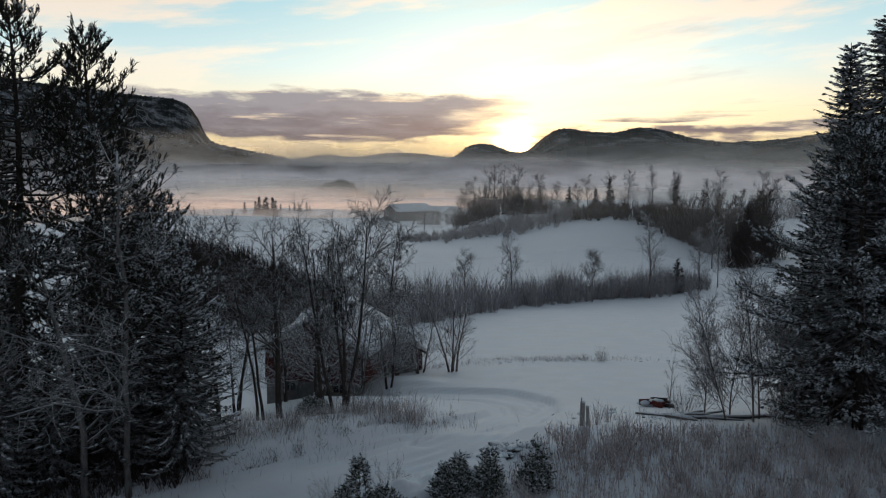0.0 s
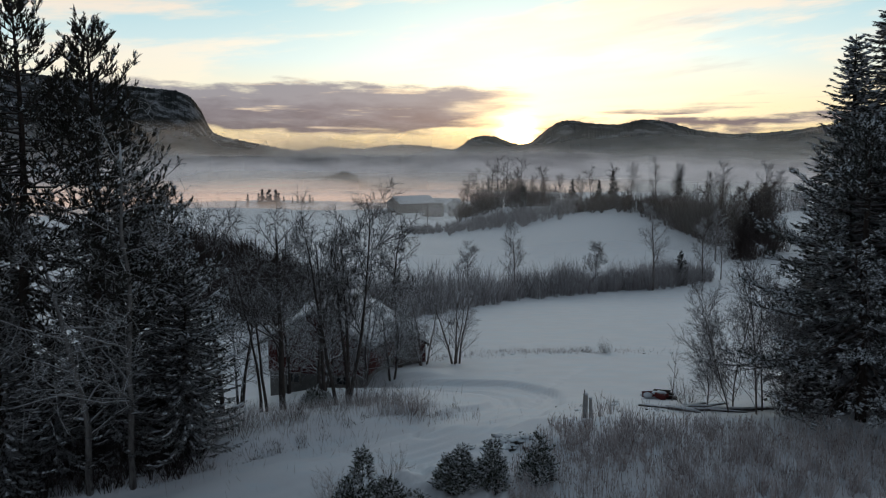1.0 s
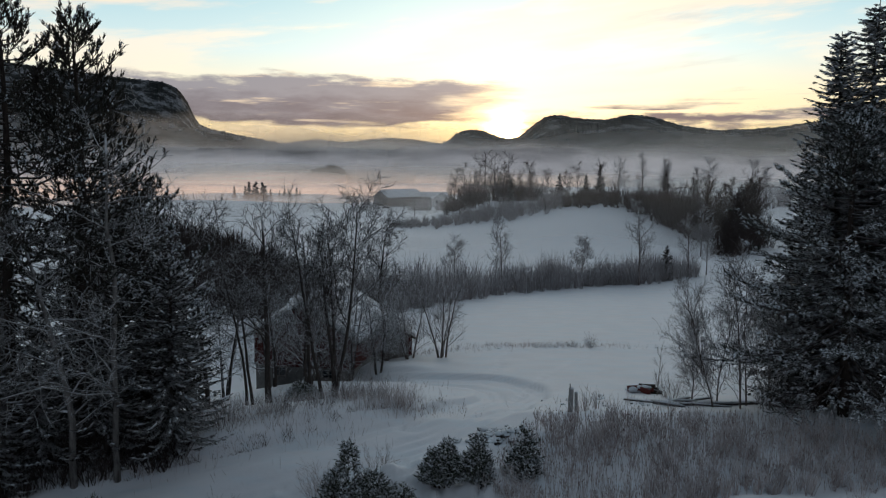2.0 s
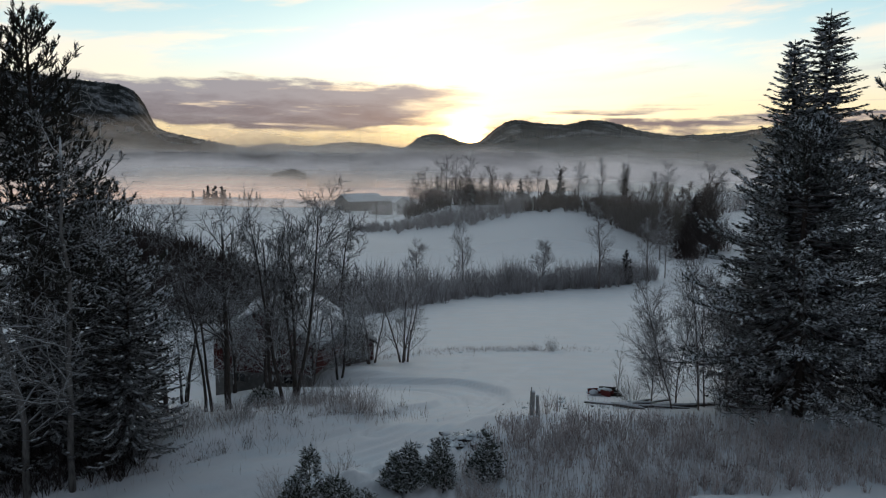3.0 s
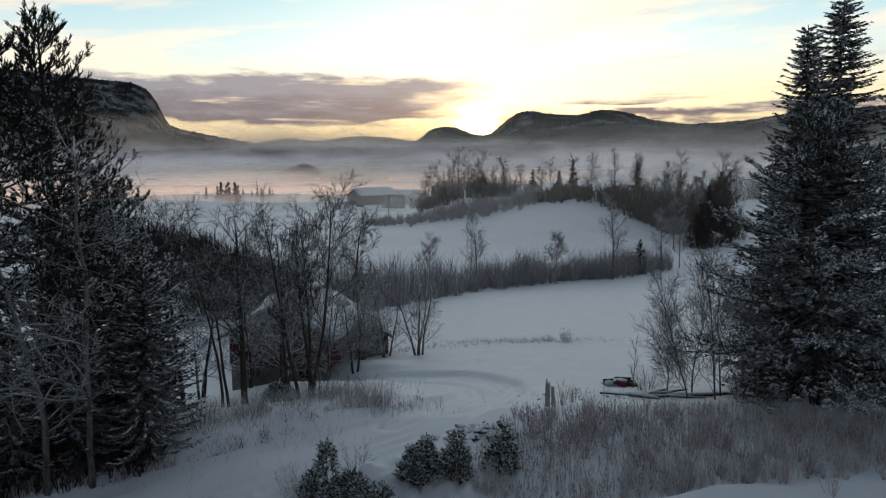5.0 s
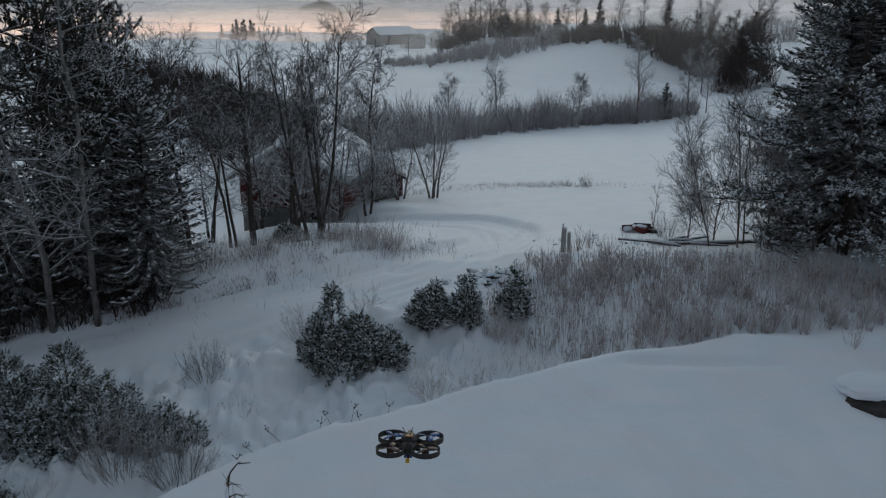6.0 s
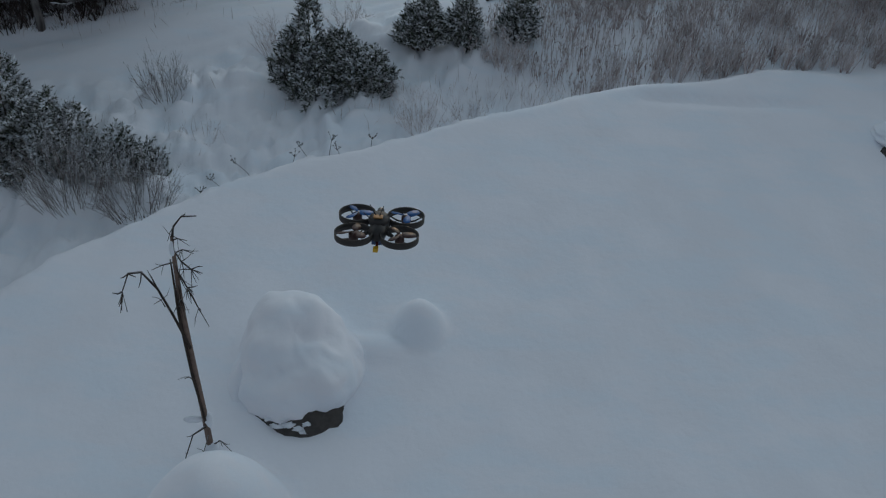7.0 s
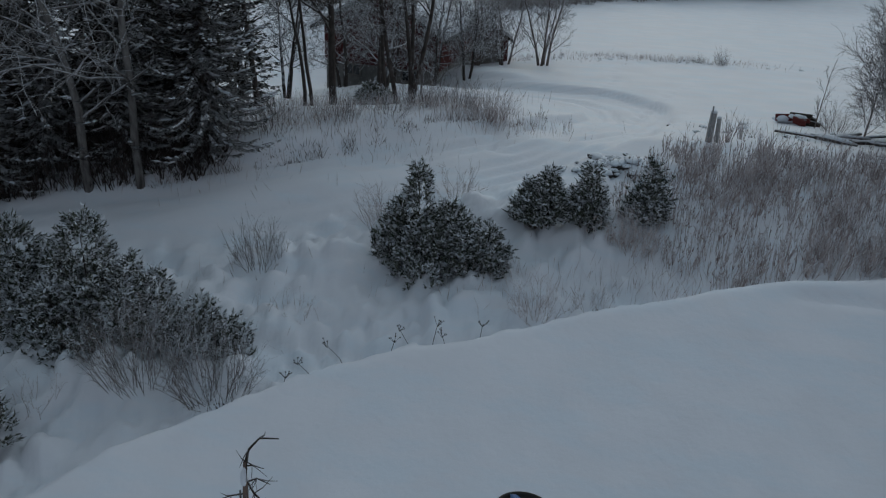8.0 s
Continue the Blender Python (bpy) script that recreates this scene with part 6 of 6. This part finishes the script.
# ---------------------------------------------------------------- the red house and shed, the far farm
def gable_house(name, label, at, turn, w, l, wall_h, pitch, wall_mat, base_h=0.0, over=0.4, snow=0.28, boards=True, windows=(), doors=(), chimney=None, category="house"):
    """A gabled building: ridge along its own y axis, gable ends at -l/2 and l/2. Windows: (side, place along it, sill, width, height)."""
    h = thing(name, label, category, at, turn=turn)
    rise = w / 2 * math.tan(pitch)
    g = Geo()
    t = 0.18
    gx, gy = w / 2, l / 2
    for s in (-1, 1):
        g.box(min(s * gx, s * (gx - t)), max(s * gx, s * (gx - t)), -gy, gy, base_h, wall_h)
        y0, y1 = sorted((s * gy, s * (gy - t)))
        v = [(x, y, z) for y in (y0, y1) for x, z in ((-gx + t, base_h), (gx - t, base_h), (gx - t, wall_h + t * math.tan(pitch)), (0, wall_h + rise), (-gx + t, wall_h + t * math.tan(pitch)))]
        g.put(v, [(0, 1, 2, 3, 4), (9, 8, 7, 6, 5)] + [(i, i + 5, (i + 1) % 5 + 5, (i + 1) % 5) for i in range(5)])
    part("wall", g.mesh("wall", wall_mat), h)
    if base_h:
        g = Geo()
        g.box(-gx + 0.05, gx - 0.05, -gy + 0.05, gy - 0.05, -1.6, base_h)
        part("foundation", g.mesh("foundation", CONCRETE), h, "grey foundation wall")
    if boards:
        n = int(w / 0.22)
        for k in range(n):
            g = Geo()
            x = -gx + (k + 0.5) * w / n
            g.box(x - 0.03, x + 0.03, -gy - 0.025, -gy, base_h + 0.02, wall_h + (gx - abs(x)) * math.tan(pitch) - 0.12)
            part("batten", g.mesh("batten", wall_mat), h)
    for s in (-1, 1):
        for nm, lo, hi, mt, lb in (("roof", 0.0, 0.14, BARK_DARK, ""), ("roof_snow", 0.144, 0.144 + snow, SNOW, "thick snow on the roof")):
            ex = gx + over
            ez = wall_h - over * math.tan(pitch)
            nseg = 10
            v = []
            ins = 0.0 if nm == "roof" else 0.04
            for k in range(nseg + 1):
                y = (-gy - over + ins) + (2 * (gy + over - ins)) * k / nseg
                wob = 0 if nm == "roof" else 0.05 * math.sin(k * 1.7 + s)
                rounding = 1 if nm == "roof" or 0 < k < nseg else 0.6
                for x, z in ((0, wall_h + rise), (ex - ins, ez)):
                    v += [(s * x, y, z + lo), (s * x, y, z + lo + (hi - lo) * rounding + wob * (hi > 0.2))]
            f = []
            for k in range(nseg):
                o = 4 * k
                f += [(o, o + 4, o + 6, o + 2), (o + 1, o + 3, o + 7, o + 5), (o + 2, o + 6, o + 7, o + 3), (o, o + 1, o + 5, o + 4)]
            f += [(0, 2, 3, 1), (4 * nseg, 4 * nseg + 1, 4 * nseg + 3, 4 * nseg + 2)]
            me = make_mesh(nm, v, f, mt)
            part(nm, me, h, lb)
    for side, u, z, ww, hh in windows:
        win = new("window")
        win.parent = h
        win.matrix_local = {"front": pose(u, -gy - 0.03, z), "back": pose(u, gy + 0.03, z, 0, 0, 180), "left": pose(-gx - 0.01, u, z, 0, 0, -90), "right": pose(gx + 0.01, u, z, 0, 0, 90)}[side]
        g = Geo()
        g.box(-ww / 2, ww / 2, -0.005, 0.03, 0, hh)
        part("pane", g.mesh("pane", GLASS_DARK), win)
        g = Geo()
        for a in ((-ww / 2 - 0.07, -ww / 2, 0, hh), (ww / 2, ww / 2 + 0.07, 0, hh), (-ww / 2 - 0.07, ww / 2 + 0.07, hh, hh + 0.08), (-ww / 2 - 0.07, ww / 2 + 0.07, -0.08, 0), (-0.025, 0.025, 0, hh)):
            g.box(a[0], a[1], -0.045, 0.02, a[2], a[3])
        part("frame", g.mesh("frame", GREY_WOOD), win)
    for side, u, ww, hh in doors:
        g = Geo()
        g.box(-ww / 2, ww / 2, -0.03, 0.03, 0, hh)
        o = part("door", g.mesh("door", GREY_WOOD), h)
        o.matrix_local = {"front": pose(u, -gy - 0.03, base_h * 0.2), "right": pose(gx + 0.03, u, base_h * 0.2, 0, 0, 90), "left": pose(-gx - 0.03, u, base_h * 0.2, 0, 0, -90)}[side]
    if chimney:
        g = Geo()
        x, y, top = chimney
        g.box(x - 0.3, x + 0.3, y - 0.3, y + 0.3, wall_h, wall_h + rise + top)
        part("chimney", g.mesh("chimney", CONCRETE), h)
        blob("chimney_snow", (x, y, wall_h + rise + top), (0.32, 0.32, 0.15), 3, SNOW_PAD, 0.1, parent=h, n=12, m=8)
    return h


gable_house("red_house", "red timber house on a grey foundation, roof deep in snow", on_land(-5.6, 37.0, -0.45), radians(-12), 5.0, 6.0, 2.15, radians(30), RED_PAINT, 0.6, 0.45, 0.3,
            windows=(("front", -1.2, 0.15, 0.6, 0.4), ("front", 1.3, 0.15, 0.6, 0.4)), chimney=(0.4, 1.2, 0.25))
gable_house("red_house", "red side building with a broad snow roof", on_land(-6.2, 43.0, -0.2), radians(68), 4.4, 4.4, 1.9, radians(31), RED_PAINT, 0.5, 0.4, 0.32, doors=(("left", 0.2, 1.0, 2.0),))
gable_house("red_shed", "small dark red shed with snow on its roof", on_land(-2.2, 39.4, 0.1), radians(15), 1.7, 2.0, 1.3, radians(32), RED_PAINT, 0.0, 0.2, 0.2, doors=(("front", 0.0, 0.8, 1.4),), category="shed")
gable_house("barn", "long grey barn under a snow roof in the valley", on_land(-19.5, 410, 0.3), radians(-48), 12, 26, 5.6, radians(30), GREY_WOOD, 0, 0.6, 0.5, boards=False, windows=(("left", -6, 2.0, 2.0, 1.6), ("left", 3, 2.0, 2.0, 1.6)), doors=(("front", 0, 4.0, 4.0),), category="barn")
gable_house("barn", "low grey farm wing under a snow roof in the valley", on_land(-4.0, 424, 0.3), radians(85), 9, 24, 4.5, radians(26), GREY_WOOD, 0, 0.5, 0.5, boards=False, category="barn")
gable_house("farmhouse", "white farmhouse with a dark porch in the valley", on_land(3.2, 402, 0.3), radians(10), 8, 9, 5.0, radians(34), WHITE_PAINT, 0, 0.5, 0.4, boards=False, windows=(("front", -2.2, 2.6, 1.2, 1.4), ("front", 2.2, 2.6, 1.2, 1.4)), doors=(("front", 0, 4.0, 2.6),))


def parked_car(at, turn):
    c = thing("car", "dark car under snow parked by the far farm", "car", at, turn=turn)
    g = Geo()
    g.box(-2.1, 2.1, -0.85, 0.85, 0.3, 0.85)
    part("body", g.mesh("body", CARBON), c)
    v = [(-1.3, -0.75, 0.85), (1.2, -0.75, 0.85), (1.2, 0.75, 0.85), (-1.3, 0.75, 0.85), (-0.8, -0.65, 1.4), (0.7, -0.65, 1.4), (0.7, 0.65, 1.4), (-0.8, 0.65, 1.4)]
    part("cabin", make_mesh("cabin", v, [(0, 1, 5, 4), (1, 2, 6, 5), (2, 3, 7, 6), (3, 0, 4, 7), (4, 5, 6, 7)], GLASS_DARK), c)
    blob("snow_cap", (-0.05, 0, 1.42), (0.8, 0.65, 0.12), 8, SNOW_PAD, 0.1, parent=c, n=14, m=8)
    for x in (-1.3, 1.3):
        for y in (-0.8, 0.8):
            g = Geo()
            g.tube([(x, y - 0.1, 0.32), (x, y + 0.1, 0.32)], [0.32, 0.32], 12)
            part("wheel", g.mesh("wheel", CARBON), c)


parked_car(on_land(-25.0, 385, 0.0), 0.1)
thicket("brush", "frosty brown brush among the dead grass", [(3.6, 20.6, 1.6, 0.9), (5.5, 20.8, 2.0, 1.0), (7.5, 20.6, 2.0, 1.0), (9.5, 20.2, 2.0, 0.9), (12, 20, 2.0, 1.0), (15, 19.6, 2.2, 1.0)], 1.15, 2600, 174, STALK, 0.013, fan=0.35)
thicket("brush", "frosty dry stalks along the mound's far foot", [(4.0, 17.9, 0.5, 0.8), (6, 18.4, 0.5, 1.0), (8, 18.8, 0.5, 1.0), (11, 19.1, 0.5, 1.0), (14, 19.3, 0.5, 1.0), (17, 19.4, 0.5, 1.0)], 0.95, 1500, 176, STALK, 0.012, fan=0.3)
thicket("hedge", "rimed bushes before the far farm", [(-13, 372, 3, 1), (-4, 372, 4, 1.2), (6, 375, 4, 1.1), (12, 372, 4, 1.0)], 6.0, 900, 171, HEDGE, 0.12)
mist_spruce = conifer("dark spruce standing out of the valley mist", on_land(-128, 470), 7.5, 1.9, 175, bare=0.02, droop=0.3, gap=0.9, per=5, dense=0.2, snow=0.0, spray=1.5, needle=NEEDLE_DARK, group="valley spruces", fat=14.0)
for i in range(16):
    x = -121 + (1.7 * i if i < 9 else 2.6 * i - 8)
    copy_thing(mist_spruce, Matrix.Translation(on_land(x, 470 + 22 * (i > 9) + 4 * math.sin(i * 2.3))) @ Matrix.Rotation(i * 1.3, 4, "Z") @ Matrix.Scale((1.3 if i < 9 else 0.75) * (0.85 + 0.3 * math.sin(i * 1.9) ** 2), 4))


def utility_pole(at, h):
    p = thing("utility_pole", "wooden utility pole beside the far farm", "utility pole", at)
    g = Geo()
    g.tube([(0, 0, -0.3), (0, 0, h)], [0.16, 0.11], 8)
    part("pole", g.mesh("pole", BARK_DARK), p)
    g = Geo()
    g.box(-0.9, 0.9, -0.06, 0.06, h - 0.7, h - 0.58)
    part("crossarm", g.mesh("crossarm", BARK_DARK), p)


utility_pole(on_land(-8.5, 330, 0.0), 9.0)
utility_pole(on_land(30.5, 205, 0.0), 9.0)
g = Geo()
g.tube([(0, 0, -4), (0, 0, 34)], [1.2, 0.6], 6)
mast = new("radio_mast")
mast.location = (-885, 2110 * DEEP, 9.5 + 2290 * math.tan(radians(5.05)))
tagged(mast, "thin radio mast on the cliff mountain", "mast")
part("mast", g.mesh("mast", BARK_DARK), mast)


# ---------------------------------------------------------------- the small drone, hovering over the mound
def ring_mesh(name, r, t, h, mat, n=36):
    v, f = [], []
    for k in range(n):
        a = 2 * math.pi * k / n
        for rr_, z in ((r, -h), (r + t, -h * 0.9), (r + t * 1.3, h), (r, h)):
            v.append((rr_ * math.cos(a), rr_ * math.sin(a), z))
    f = [(4 * k + q, 4 * ((k + 1) % n) + q, 4 * ((k + 1) % n) + (q + 1) % 4, 4 * k + (q + 1) % 4) for k in range(n) for q in range(4)]
    return make_mesh(name, v, f, mat, True)


def drone(at, turn, tilt, size):
    dr = thing("drone", "small ducted quadcopter with blue propellers hovering in the air", "drone", at)
    dr.rotation_euler, dr.scale = (tilt, 0, turn), (size, size, size)
    ring = ring_mesh("duct", 0.120, 0.0045, 0.024, DUCT)
    gm = Geo()
    gm.tube([(0, 0, -0.045), (0, 0, -0.03), (0, 0, 0.012), (0, 0, 0.02)], [0.022, 0.032, 0.032, 0.018], 14)
    motor = gm.mesh("motor", RED_BLADE, True)
    for i, (x, y) in enumerate(((-0.165, 0.14), (0.165, 0.14), (-0.15, -0.14), (0.15, -0.14))):
        duct = part("duct", ring, dr, "smoked plastic ring")
        duct.location = (x, y, 0)
        for k in range(3):
            g = Geo()
            a = 2.1 * k + 0.6 * i
            g.tube([(0, 0, -0.03), (0.07 * math.cos(a), 0.07 * math.sin(a), -0.034), (0.12 * math.cos(a), 0.12 * math.sin(a), -0.02)], [0.007, 0.006, 0.005], 5)
            part("strut", g.mesh("strut", CARBON, True), duct)
        mo = part("motor", motor, dr)
        mo.location = (x, y, 0)
        g = Geo()
        for k in range(3):
            a = 2.094 * k + i * 0.7
            c, s = math.cos(a), math.sin(a)
            pts = []
            for q, wd, tw in ((0.012, 0.012, 0.010), (0.045, 0.024, 0.008), (0.08, 0.026, 0.005), (0.108, 0.014, 0.003)):
                pts += [(c * q - s * wd, s * q + c * wd, 0.02 + tw), (c * q + s * wd, s * q - c * wd, 0.02 - tw), (c * q + s * wd, s * q - c * wd, 0.017 - tw), (c * q - s * wd, s * q + c * wd, 0.017 + tw)]
            fc = [(4 * m + e, 4 * m + 4 + e, 4 * m + 4 + (e + 1) % 4, 4 * m + (e + 1) % 4) for m in range(3) for e in range(4)] + [(0, 1, 2, 3), (15, 14, 13, 12)]
            g.put(pts, fc)
        pr = part("propeller", g.mesh("propeller", BLUE_BLADE if i < 2 else RED_BLADE, True), dr, "blue propeller" if i < 2 else "dark red propeller")
        pr.location = (x, y, 0.004)
    g = Geo()
    g.tube([(0, -0.15, -0.005), (0, -0.10, 0.0), (0, 0.06, 0.0), (0, 0.13, -0.005)], [0.035, 0.062, 0.062, 0.03], 10)
    part("body", g.mesh("body", CARBON, True), dr)
    blob("canopy", (0, -0.01, 0.055), (0.07, 0.085, 0.05), 9, CARBON, 0.05, parent=dr, n=20, m=12)
    for sx in (-1, 1):
        for sy in (-1, 1):
            g = Geo()
            g.tube([(0.03 * sx, 0.04 * sy, -0.01), (0.10 * sx, 0.10 * sy, -0.015)], [0.02, 0.012], 6)
            part("arm", g.mesh("arm", CARBON, True), dr)
    g = Geo()
    g.box(-0.035, 0.035, -0.12, 0.09, -0.075, -0.04)
    part("battery", g.mesh("battery", plain("blue_battery_wrap", (0.03, 0.06, 0.14), 0.4, scale=30)), dr, "dark blue battery")
    g = Geo()
    g.box(-0.016, 0.016, -0.205, -0.165, -0.085, -0.06)
    part("connector", g.mesh("connector", YELLOW), dr, "yellow plug")
    g = Geo()
    g.tube([(0.0, -0.11, -0.055), (0.004, -0.14, -0.062), (0, -0.165, -0.072)], [0.01, 0.009, 0.008], 6)
    part("cable", g.mesh("cable", RED_PAINT, True), dr)
    g = Geo()
    g.tube([(0, 0.06, 0.06), (0, 0.10, 0.07)], [0.024, 0.024], 12)
    part("lens", g.mesh("lens", GLASS_DARK, True), dr)
    g = Geo()
    g.box(-0.03, 0.03, -0.075, -0.03, 0.095, 0.102)
    part("circuit_board", g.mesh("circuit_board", COPPER), dr)
    for p in ((-0.06, 0.0, 0.155), (0.03, -0.02, 0.16), (-0.10, -0.03, 0.11)):
        g = Geo()
        g.tube([(0, -0.04, 0.08), (p[0] * 0.5, p[1] - 0.03, p[2] * 0.75), p], [0.004, 0.004, 0.003], 5)
        part("antenna", g.mesh("antenna", CARBON), dr)


drone((0.05, 8.75, 4.87), radians(-4), radians(-7), 1.15)
